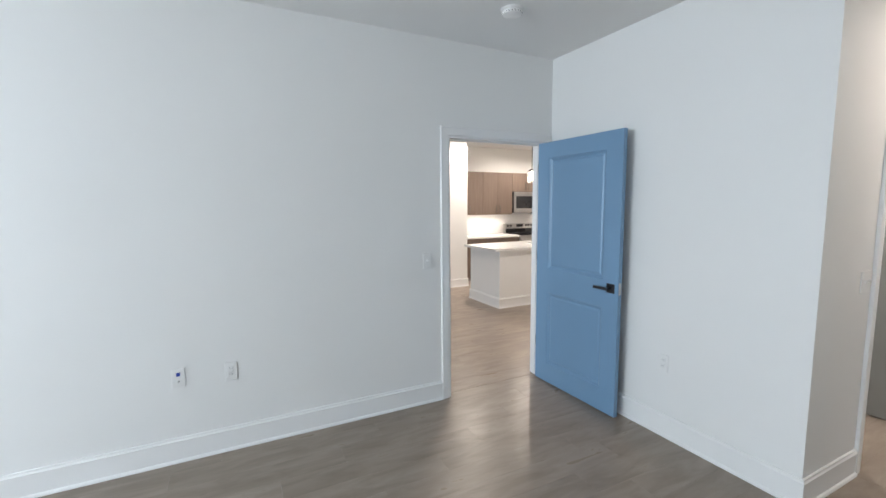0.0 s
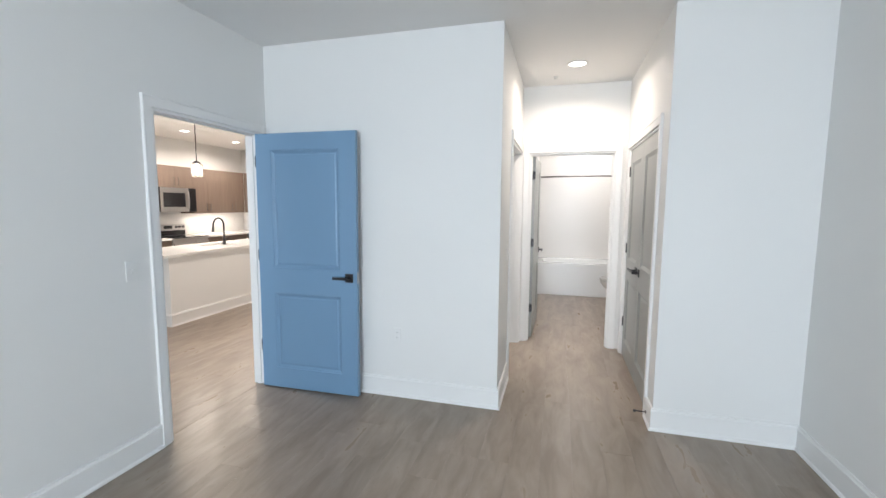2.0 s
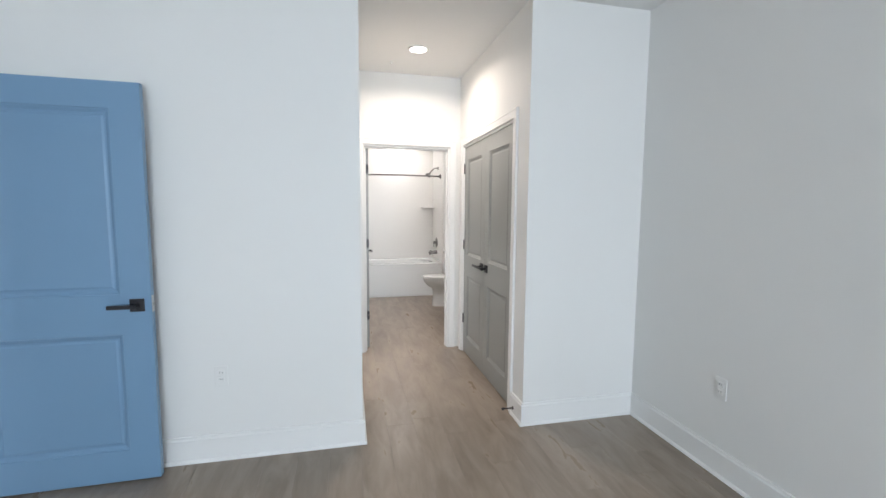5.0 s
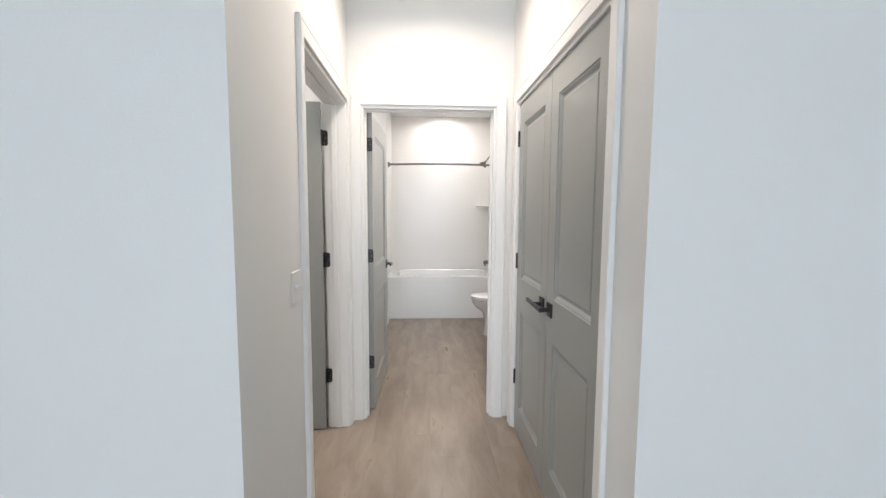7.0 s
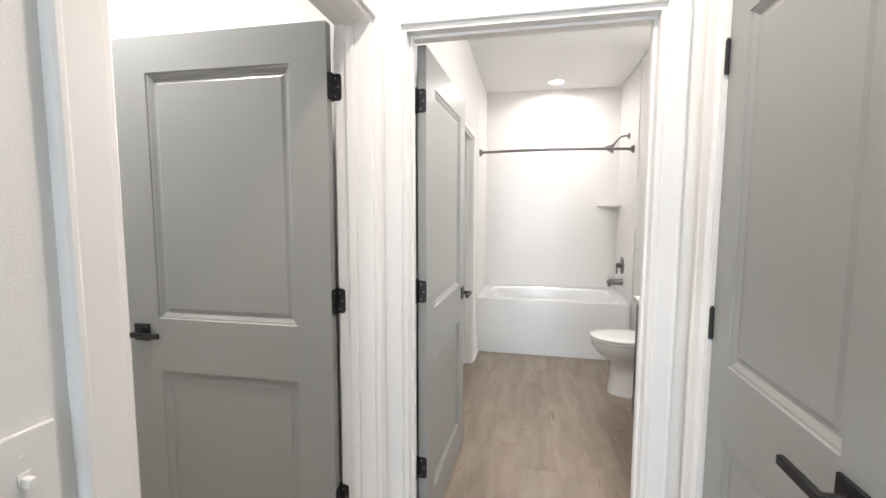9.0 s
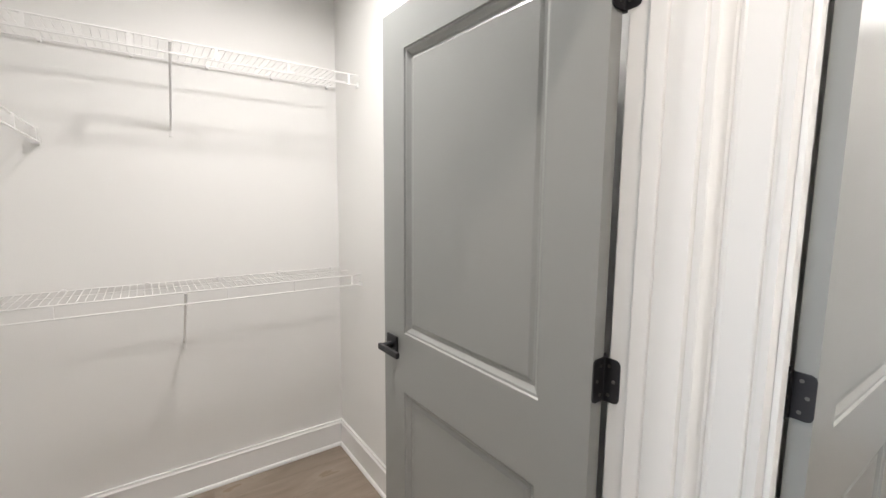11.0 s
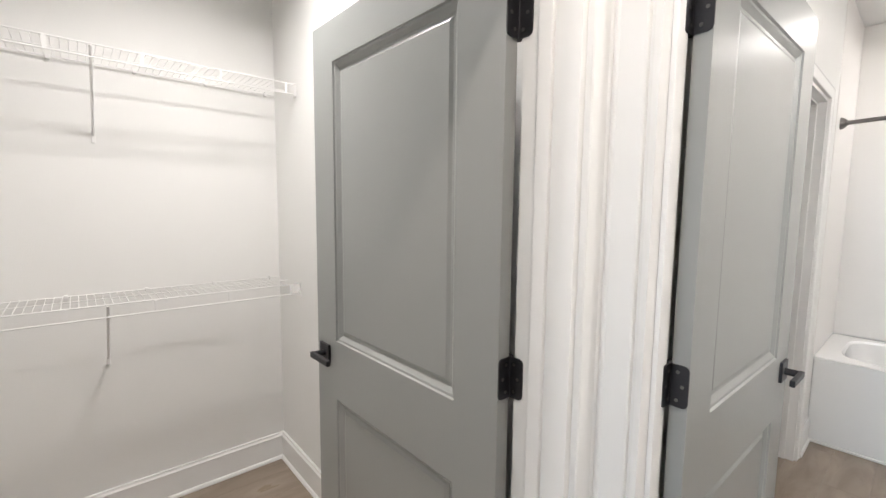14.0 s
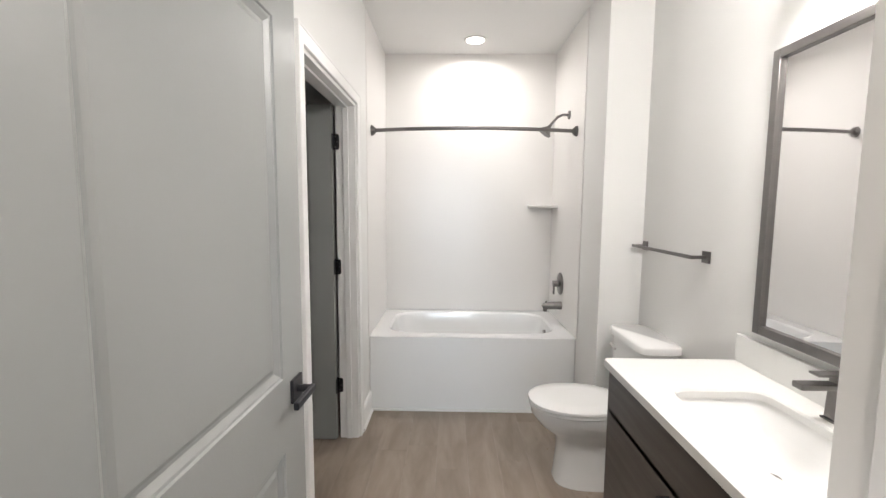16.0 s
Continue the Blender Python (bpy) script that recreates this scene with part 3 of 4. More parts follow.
# along the back wall: local x runs with -y, local y with +x
wire_shelf("wire_shelf", pose(XC, 5.097, 2.035, 0, 0, -90), 1.50, (0.765,), label="high white wire shelf on the closet back wall")
wire_shelf("wire_shelf", pose(XC, 5.097, 1.060, 0, 0, -90), 1.50, (0.765,), label="low white wire shelf on the closet back wall")
wire_shelf("wire_shelf", pose(XC + 0.003, 3.595, 1.70, 0, 0, 0), 1.77, (1.05,), label="white wire shelf along the closet side wall")


def closet_light():
    th = thing("closet_light", "round white flush ceiling light, lit", "ceiling light", pose(-0.95, 4.64, CEIL))
    smooth(part("base", disc(bmesh.new(), ((0.15, 0), (0.15, -0.02), (0.145, -0.024))), PLASTIC, th))
    smooth(part("diffuser", disc(bmesh.new(), ((0.138, -0.0235), (0.13, -0.045), (0.09, -0.058), (0.03, -0.062))), SOFTLENS, th))


closet_light()


# ---- bathroom ----
TUB_AT, WALL_AT = pose(-0.005, -0.09, 0), pose(-0.022, -0.065, -0.004)

def bathtub():
    th = thing("bathtub", "white alcove bathtub with a flat apron", "bathtub", TUB_AT)
    x0, x1, y0, y1, zt = 0.041, 1.4895, 7.79, 8.587, 0.545
    cx, cy = (x0 + x1) / 2, (y0 + y1) / 2 + 0.012
    bm = bmesh.new()
    n = 48
    rings = loft(bm, [(cx, cy, zt, 0.625, 0.325, 5), (cx, cy, zt - 0.012, 0.610, 0.312, 5), (cx, cy, 0.40, 0.585, 0.290, 4.5),
                      (cx + 0.02, cy, 0.22, 0.545, 0.262, 4), (cx + 0.03, cy, 0.15, 0.50, 0.235, 3.5)], n, False, True)
    out = []
    for k in range(n):
        v = rings[0][k].co
        d = Vector((v.x - cx, v.y - cy))
        sx = ((x1 if d.x > 0 else x0) - cx) / d.x if abs(d.x) > 1e-6 else 1e9
        sy = ((y1 if d.y > 0 else y0) - cy) / d.y if abs(d.y) > 1e-6 else 1e9
        s = min(sx, sy)
        out.append(bm.verts.new((cx + d.x * s, cy + d.y * s, zt)))
    for k in range(n):
        bm.faces.new((out[k], out[(k + 1) % n], rings[0][(k + 1) % n], rings[0][k]))
    smooth(part("basin", bm, ACRYLIC, th), 35)
    part("apron", boxes((x0, y0, 0.012, x1, y0 + 0.03, zt - 0.001), bevel=0.008), ACRYLIC, th)
    part("caulk_strip", boxes((x0, y0 - 0.008, 0, x1, y0 + 0.012, 0.014), bevel=0.003), TRIM, th)
    bm = bmesh.new()
    tube(bm, [(x1 - 0.118, 8.19, 0.455), (x1 - 0.135, 8.19, 0.452)], 0.036, 20)
    smooth(part("overflow_plate", bm, GUN, th, "gunmetal overflow plate"))
    bm = bmesh.new()
    tube(bm, [(x1 - 0.30, 8.19, 0.151), (x1 - 0.30, 8.19, 0.156)], 0.034, 20)
    part("drain", bm, GUN, th)


bathtub()


def surround():
    th = thing("shower_surround", "off-white smooth shower wall panels above the tub", "shower wall", TUB_AT, kind="structure")
    part("panel", boxes((0.037, 8.587, 0.55, 1.488, 8.594, CEIL - 0.003)), SURR, th)
    part("panel", boxes((0.036, 7.76, 0.55, 0.043, 8.586, CEIL - 0.003), bevel=0.002), SURR, th)
    part("panel", boxes((1.482, 7.76, 0.55, 1.4898, 8.586, CEIL - 0.003), bevel=0.002), SURR, th)
    bm = bmesh.new()
    n, rows = 14, []
    for z, r in ((1.478, 0.202), (1.475, 0.210), (1.466, 0.212), (1.458, 0.206), (1.455, 0.195)):
        rows.append([bm.verts.new((1.481 - r * math.cos(a), 8.586 - r * math.sin(a), z)) for a in (math.pi / 2 * k / (n - 1) for k in range(n))])
    for z, row in ((1.478, rows[0]), (1.455, rows[-1])):
        c = bm.verts.new((1.481, 8.586, z))
        for k in range(n - 1):
            bm.faces.new((c, row[k], row[k + 1]))
    for a, b in zip(rows, rows[1:]):
        for k in range(n - 1):
            bm.faces.new((a[k], a[k + 1], b[k + 1], b[k]))
    smooth(part("corner_shelf", bm, SURR, th, "moulded corner shelf"), 50)


surround()


def shower_fittings():
    xs = 1.482
    th = thing("wall_shower", "gunmetal shower head on a bent arm", "shower", TUB_AT)
    bm = bmesh.new()
    y = 8.12
    tube(bm, [(xs, y, 2.14), (xs - 0.010, y, 2.14)], 0.03, 20)
    part("flange", bm, GUN, th)
    bm = bmesh.new()
    tube(bm, [(xs, y, 2.14), (xs - 0.05, y, 2.142), (xs - 0.09, y, 2.125), (xs - 0.125, y, 2.085), (xs - 0.14, y, 2.065)], 0.0095, 10)
    smooth(part("arm", bm, GUN, th))
    bm = bmesh.new()
    d = Vector((-0.62, 0, -0.78))
    p = Vector((xs - 0.14, y, 2.065))
    tube(bm, [p, p + d * 0.02, p + d * 0.03, p + d * 0.065, p + d * 0.075], [0.012, 0.015, 0.025, 0.052, 0.050], 20)
    smooth(part("head", bm, GUN, th))
    th = thing("shower_valve", "round gunmetal shower valve with a lever", "shower valve", TUB_AT)
    bm = bmesh.new()
    y, z = 8.22, 0.857
    tube(bm, [(xs, y, z), (xs - 0.006, y, z), (xs - 0.010, y, z)], [0.088, 0.088, 0.082], 32)
    smooth(part("escutcheon", bm, GUN, th))
    bm = bmesh.new()
    tube(bm, [(xs - 0.009, y, z), (xs - 0.06, y, z)], [0.026, 0.023], 20)
    smooth(part("hub", bm, GUN, th))
    part("lever", boxes((xs - 0.058, y - 0.008, z - 0.085, xs - 0.044, y + 0.008, z + 0.01), bevel=0.003), GUN, th)
    th = thing("tub_spout", "gunmetal tub spout with a diverter knob", "spout", TUB_AT)
    bm = bmesh.new()
    tube(bm, [(xs, 8.18, 0.69), (xs - 0.02, 8.18, 0.69), (xs - 0.10, 8.18, 0.687), (xs - 0.135, 8.18, 0.68), (xs - 0.143, 8.18, 0.673)], [0.033, 0.031, 0.028, 0.026, 0.018], 20)
    smooth(part("body", bm, GUN, th))
    bm = bmesh.new()
    tube(bm, [(xs - 0.125, 8.18, 0.675), (xs - 0.125, 8.18, 0.643)], 0.016, 14)
    part("outlet", bm, GUN, th)
    bm = bmesh.new()
    tube(bm, [(xs - 0.118, 8.18, 0.707), (xs - 0.118, 8.18, 0.725)], 0.006, 10)
    part("diverter", bm, GUN, th)


shower_fittings()


def curtain_rod():
    th = thing("shower_rod", "curved gunmetal shower curtain rod", "curtain rod", TUB_AT)
    bm = bmesh.new()
    pts = []
    for k in range(25):
        u = k / 24
        pts.append((0.045 + u * 1.435, 7.92 - 0.10 * math.sin(math.pi * u), 1.988))
    tube(bm, pts, 0.0127, 12)
    smooth(part("rod", bm, GUN, th))
    for x, s in ((0.043, 1), (1.482, -1)):
        bm = bmesh.new()
        tube(bm, [(x, 7.92, 1.988), (x + s * 0.012, 7.918, 1.988), (x + s * 0.03, 7.91, 1.988)], [0.037, 0.034, 0.018], 20)
        smooth(part("flange", bm, GUN, th))


curtain_rod()


def towel_bar():
    x, ya, yb, z = 1.75, 6.73, 7.31, 1.245
    th = thing("towel_bar", "square gunmetal towel bar on the wall", "towel bar", WALL_AT)
    for y in (ya, yb):
        p = part("post", boxes((x - 0.010, y - 0.026, z - 0.026, x, y + 0.026, z + 0.026), bevel=0.002), GUN, th)
        part("arm", boxes((x - 0.07, y - 0.009, z - 0.007, x - 0.009, y + 0.009, z + 0.007), bevel=0.002), GUN, p)
    part("bar", boxes((x - 0.078, ya - 0.012, z - 0.008, x - 0.064, yb + 0.012, z + 0.008), bevel=0.002), GUN, th)


towel_bar()


def toilet():
    th = thing("toilet", "white two-piece toilet with the lid closed", "toilet", pose(1.724, 6.985, 0, 0, 0, 180))
    # local x runs out from the wall
    bm = bmesh.new()
    loft(bm, [(0.305, 0, 0, 0.250, 0.125, 3), (0.305, 0, 0.03, 0.246, 0.120, 3), (0.308, 0, 0.16, 0.232, 0.108, 2.8), (0.325, 0, 0.25, 0.225, 0.108, 2.5),
              (0.39, 0, 0.31, 0.245, 0.150, 2.2), (0.425, 0, 0.37, 0.255, 0.178, 2.15), (0.432, 0, 0.405, 0.252, 0.180, 2.15)], 40)
    smooth(part("bowl", bm, PORCELAIN, th), 50)
    part("bolt_cap", boxes((0.20, 0.108, 0, 0.225, 0.128, 0.018), bevel=0.005), PORCELAIN, th)
    bm = bmesh.new()
    box(bm, 0.03, -0.17, 0.34, 0.25, 0.17, 0.41, bevel=0.03, seg=4)
    smooth(part("neck", bm, PORCELAIN, th), 50)
    bm = bmesh.new()
    loft(bm, [(0.44, 0, 0.408, 0.245, 0.182, 2.2), (0.44, 0, 0.412, 0.252, 0.187, 2.2), (0.44, 0, 0.424, 0.252, 0.187, 2.2), (0.44, 0, 0.427, 0.247, 0.183, 2.2)], 40)
    smooth(part("seat", bm, PORCELAIN, th), 50)
    bm = bmesh.new()
    loft(bm, [(0.44, 0, 0.430, 0.248, 0.184, 2.2), (0.44, 0, 0.433, 0.255, 0.189, 2.2), (0.44, 0, 0.446, 0.254, 0.188, 2.2), (0.44, 0, 0.453, 0.235, 0.172, 2.2), (0.44, 0, 0.456, 0.15, 0.11, 2.2)], 40)
    smooth(part("lid", bm, PORCELAIN, th), 50)
    bm = bmesh.new()
    loft(bm, [(0.105, 0, 0.40, 0.085, 0.185, 6), (0.105, 0, 0.43, 0.095, 0.195, 6), (0.105, 0, 0.75, 0.10, 0.205, 6)], 40)
    tank = smooth(part("tank", bm, PORCELAIN, th), 50)
    bm = bmesh.new()
    loft(bm, [(0.105, 0, 0.752, 0.105, 0.212, 6), (0.105, 0, 0.756, 0.110, 0.217, 6), (0.105, 0, 0.785, 0.110, 0.217, 6), (0.105, 0, 0.792, 0.104, 0.211, 6)], 40)
    smooth(part("tank_lid", bm, PORCELAIN, tank), 50)
    bm = bmesh.new()
    tube(bm, [(0.205, -0.14, 0.70), (0.22, -0.14, 0.70), (0.222, -0.10, 0.698), (0.222, -0.07, 0.694)], 0.007, 8)
    part("flush_lever", bm, STEEL, tank)


toilet()


def pull(parent, x, y0, z0, y1, z1):
    """A square bar pull that stands off towards -x."""
    t = 0.005
    h = part("pull", boxes((x - 0.036, y0 - t, z0 - t, x - 0.026, y1 + t, z1 + t), bevel=0.001), BRONZE, parent, "black square bar pull")
    for y, z in ((y0, z0), (y1, z1)):
        part("pull_foot", boxes((x - 0.027, y - t, z - t, x, y + t, z + t)), BRONZE, h)


def vanity():
    ya, yb, xf, xw = 5.44, 6.47, 1.245, 1.75
    th = thing("vanity_cabinet", "dark walnut vanity cabinet with black pulls", "vanity", WALL_AT)
    part("carcass", boxes((xf + 0.021, ya, 0.10, xw, ya + 0.018, 0.845), (xf + 0.021, yb - 0.018, 0.10, xw, yb, 0.845), (xf + 0.021, ya + 0.018, 0.10, xw, yb - 0.018, 0.118),
                          (xw - 0.012, ya + 0.018, 0.118, xw, yb - 0.018, 0.845), (xf + 0.021, ya + 0.018, 0.66, xf + 0.039, yb - 0.018, 0.845)), VANW, th)
    part("toe_kick", boxes((xf + 0.08, ya + 0.01, 0, xf + 0.095, yb - 0.01, 0.10)), VANW, th)
    part("false_front", boxes((xf, ya + 0.002, 0.668, xf + 0.02, yb - 0.002, 0.842), bevel=0.0015), VANW, th)
    ym = (ya + yb) / 2
    for a, b, py in ((ya + 0.002, ym - 0.0015, ym - 0.04), (ym + 0.0015, yb - 0.002, ym + 0.04)):
        d = part("cabinet_door", boxes((xf, a, 0.105, xf + 0.02, b, 0.687), bevel=0.0015), VANW, th)
        pull(d, xf, py, 0.515, py, 0.645)
    cx, cy = 1.485, 5.96
    top = thing("bathroom_countertop", "white quartz vanity top with an undermount sink and backsplash", "countertop", WALL_AT)
    x0, x1, y0, y1, zt = 1.225, 1.748, 5.42, 6.48, 0.875
    bm = bmesh.new()
    n = 56
    ri = loft(bm, [(cx, cy, zt, 0.155, 0.245, 7), (cx, cy, zt - 0.006, 0.150, 0.240, 7), (cx, cy, zt - 0.028, 0.150, 0.240, 7)], n, False, False)
    ring = []
    for zz in (zt, zt - 0.028):
        row = []
        for k in range(n):
            v = ri[0][k].co
            dx, dy = v.x - cx, v.y - cy
            s = min(((x1 if dx > 0 else x0) - cx) / dx if abs(dx) > 1e-6 else 1e9, ((y1 if dy > 0 else y0) - cy) / dy if abs(dy) > 1e-6 else 1e9)
            row.append(bm.verts.new((cx + dx * s, cy + dy * s, zz)))
        ring.append(row)
    for k in range(n):
        j = (k + 1) % n
        bm.faces.new((ring[0][k], ring[0][j], ri[0][j], ri[0][k]))
        bm.faces.new((ring[1][k], ring[1][j], ri[-1][j], ri[-1][k]))
        bm.faces.new((ring[0][k], ring[0][j], ring[1][j], ring[1][k]))
    part("slab", bm, QUARTZ, top)
    part("backsplash", boxes((1.728, y0, zt + 0.0005, 1.748, y1, zt + 0.105), bevel=0.002), QUARTZ, top)
    bm = bmesh.new()
    loft(bm, [(cx, cy, zt - 0.029, 0.158, 0.248, 7), (cx, cy, zt - 0.035, 0.156, 0.246, 7), (cx + 0.005, cy, zt - 0.09, 0.135, 0.215, 6), (cx + 0.01, cy, zt - 0.135, 0.10, 0.16, 4), (cx + 0.012, cy, zt - 0.145, 0.04, 0.05, 2)], n, False, True)
    smooth(part("sink_bowl", bm, PORCELAIN, top), 60)
    bm = bmesh.new()
    tube(bm, [(cx + 0.012, cy, zt - 0.1445), (cx + 0.012, cy, zt - 0.138)], [0.024, 0.021], 20)
    part("drain", bm, GUN, top)
    f = thing("bathroom_faucet", "square gunmetal single-lever faucet", "faucet", pose(1.672, 5.94, zt - 0.004))
    part("base", boxes((-0.026, -0.026, 0, 0.026, 0.026, 0.006), bevel=0.001), GUN, f)
    bm = bmesh.new()
    frustum(bm, 0.040, 0.040, 0.034, 0.034, 0.006, 0.118)
    part("body", bm, GUN, f)
    part("spout", boxes((-0.118, -0.018, 0.092, -0.016, 0.018, 0.109), bevel=0.003), GUN, f)
    part("lever", boxes((-0.075, -0.018, 0.130, 0.020, 0.018, 0.137), bevel=0.002), GUN, f)
    part("lever_stem", boxes((-0.013, -0.013, 0.118, 0.013, 0.013, 0.131)), GUN, f)


vanity()


def mirror():
    th = thing("wall_mirror", "rectangular mirror in a slim gunmetal frame", "mirror", WALL_AT)
    ya, yb, za, zb, xw = 5.62, 6.39, 1.012, 1.99, 1.748
    t = 0.032
    for r in ((xw - 0.028, ya, za, xw, ya + t, zb), (xw - 0.028, yb - t, za, xw, yb, zb), (xw - 0.028, ya + t, za, xw, yb - t, za + t), (xw - 0.028, ya + t, zb - t, xw, yb - t, zb)):
        part("frame_rail", boxes(r, bevel=0.003), GUN, th)
    part("glass", boxes((xw - 0.014, ya + t, za + t, xw - 0.008, yb - t, zb - t)), MIRROR, th)


mirror()


def vanity_light():
    th = thing("vanity_light", "wall light bar with glowing white shades", "wall light", pose(1.728, 5.915, 2.2))
    part("back_plate", boxes((-0.02, -0.30, -0.035, 0, 0.30, 0.035), bevel=0.003), GUN, th)
    for y in (-0.21, 0.0, 0.21):
        bm = bmesh.new()
        tube(bm, [(-0.02, y, 0), (-0.11, y, 0)], 0.008, 8)
        a = part("arm", bm, GUN, th)
        bm = bmesh.new()
        loft(bm, [(-0.115, y, -0.09, 0.05, 0.05, 2), (-0.115, y, 0.03, 0.042, 0.042, 2)], 24)
        part("shade", bm, LENS, a, "glowing white glass shade")


vanity_light()


# ---- kitchen through the doorway ----
def kitchen_island():
    x0, x1, y0, y1 = -4.95, -4.12, 4.24, 7.0
    th = thing("kitchen_island", "white panelled kitchen island with a baseboard", "kitchen island", pose(*KO, 0))
    part("body", boxes((x0, y0, 0, x1, y1, 0.85)), TRIM, th)
    for row in (((x1, y0), (x1, y1), (1, 0), 1, 0), ((x0, y0), (x1, y0), (0, -1), 1, 1)):
        baseboard(*row, parent=th)
    top = thing("island_top", "white quartz island top with an undermount sink", "countertop", pose(*KO, 0))
    a, b, c, d = x0 - 0.03, x1 + 0.04, y0 - 0.10, y1 + 0.04
    sx0, sx1, sy0, sy1 = -4.80, -4.45, 5.2, 5.8
    part("slab", boxes((a, c, 0.85, b, sy0, 0.885), (a, sy1, 0.85, b, d, 0.885), (a, sy0, 0.85, sx0, sy1, 0.885), (sx1, sy0, 0.85, b, sy1, 0.885)), QUARTZ, top)
    part("sink_basin", boxes((sx0, sy0, 0.8495, sx1, sy1, 0.852)), STEEL, top)
    f = thing("kitchen_faucet", "dark bronze gooseneck kitchen faucet", "faucet", pose(-4.50 + KO[0], 5.54 + KO[1], 0.885))
    bm = bmesh.new()
    tube(bm, [(0, 0, 0), (0, 0, 0.05), (0, 0, 0.0501), (0, 0, 0.10)], [0.027, 0.025, 0.018, 0.018], 14)
    smooth(part("base", bm, BRONZE, f))
    pts = [(0, 0, 0.1), (0, 0, 0.30)] + [(0, -0.10 + 0.10 * math.cos(a), 0.30 + 0.10 * math.sin(a)) for a in (math.pi * k / 10 for k in range(1, 11))] + [(0, -0.205, 0.27)]
    bm = bmesh.new()
    tube(bm, pts, 0.013, 10)
    smooth(part("neck", bm, BRONZE, f))
    bm = bmesh.new()
    tube(bm, [(0, -0.205, 0.27), (0, -0.212, 0.20)], [0.015, 0.02], 12)
    smooth(part("spray_head", bm, BRONZE, f))
    bm = bmesh.new()
    tube(bm, [(0, 0.015, 0.07), (0.0, 0.06, 0.08), (0.0, 0.085, 0.11)], 0.006, 8)
    part("side_lever", bm, BRONZE, f)


kitchen_island()


def pendant(x, y):
    th = thing("pendant_light", "pendant lamp with a clear glass shade, lit", "pendant light", pose(x + KO[0], y + KO[1], 0), "pendants over the island")
    bm = bmesh.new()
    tube(bm, [(0, 0, CEIL), (0, 0, CEIL - 0.02)], 0.06, 20)
    part("canopy", bm, STEEL, th)
    bm = bmesh.new()
    tube(bm, [(0, 0, CEIL - 0.02), (0, 0, 2.08)], 0.006, 8)
    part("stem", bm, BRONZE, th)
    bm = bmesh.new()
    tube(bm, [(0, 0, 2.09), (0, 0, 2.055)], [0.03, 0.065], 16)
    part("holder", bm, BRONZE, th)
    bm = bmesh.new()
    loft(bm, [(0, 0, 2.055, 0.072, 0.072, 2.2), (0, 0, 1.87, 0.072, 0.072, 2.2), (0, 0, 1.87, 0.068, 0.068, 2.2), (0, 0, 2.05, 0.068, 0.068, 2.2)], 20, False, False)
    s = part("shade", bm, FROST, th, "clear seeded glass shade")
    s.visible_shadow = False
    bm = bmesh.new()
    loft(bm, [(0, 0, 2.05, 0.014, 0.014, 2), (0, 0, 2.0, 0.03, 0.03, 2), (0, 0, 1.95, 0.035, 0.035, 2), (0, 0, 1.915, 0.015, 0.015, 2)], 16)
    o = part("bulb", bm, BULBM, th)
    o.visible_shadow = False


pendant(-4.55, 5.15)
pendant(-4.55, 6.44)


def cabinet_x(name, ya, yb, za, zb, xw, depth, doors, label, pulls, group):
    """Against the wall x = xw, facing +x."""
    th = thing(name, label, "cabinet", pose(*KO, 0), group)
    xf = xw + depth
    part("body", boxes((xw, ya, za, xf - 0.021, yb, zb)), CABW, th)
    w = (yb - ya) / doors
    for k in range(doors):
        a, b = ya + k * w + 0.0015, ya + (k + 1) * w - 0.0015
        d = part("cabinet_door", boxes((xf - 0.02, a, za + 0.002, xf, b, zb - 0.002), bevel=0.0015), CABW, th)
        py = b - 0.045 if k % 2 == 0 and doors > 1 else a + 0.045
        z0, z1 = (za + 0.05, za + 0.19) if pulls == "low" else (zb - 0.19, zb - 0.05)
        h = part("pull", boxes((xf + 0.022, py - 0.005, z0, xf + 0.032, py + 0.005, z1), bevel=0.001), GUN, d)
        for z in (z0, z1 - 0.01):
            part("pull_foot", boxes((xf, py - 0.004, z, xf + 0.0225, py + 0.004, z + 0.01)), GUN, h)


def cabinet_y(name, xa, xb, za, zb, yw, depth, doors, label, pulls, group):
    """Against the wall y = yw, facing -y."""
    th = thing(name, label, "cabinet", pose(*KO, 0), group)
    yf = yw - depth
    part("body", boxes((xa, yf + 0.021, za, xb, yw, zb)), CABW, th)
    w = (xb - xa) / doors
    for k in range(doors):
        a, b = xa + k * w + 0.0015, xa + (k + 1) * w - 0.0015
        d = part("cabinet_door", boxes((a, yf, za + 0.002, b, yf + 0.02, zb - 0.002), bevel=0.0015), CABW, th)
        px = b - 0.045
        z0, z1 = (za + 0.05, za + 0.19) if pulls == "low" else (zb - 0.19, zb - 0.05)
        h = part("pull", boxes((px - 0.005, yf - 0.032, z0, px + 0.005, yf - 0.022, z1), bevel=0.001), GUN, d)
        for z in (z0, z1 - 0.01):
            part("pull_foot", boxes((px - 0.004, yf - 0.0225, z, px + 0.004, yf, z + 0.01)), GUN, h)


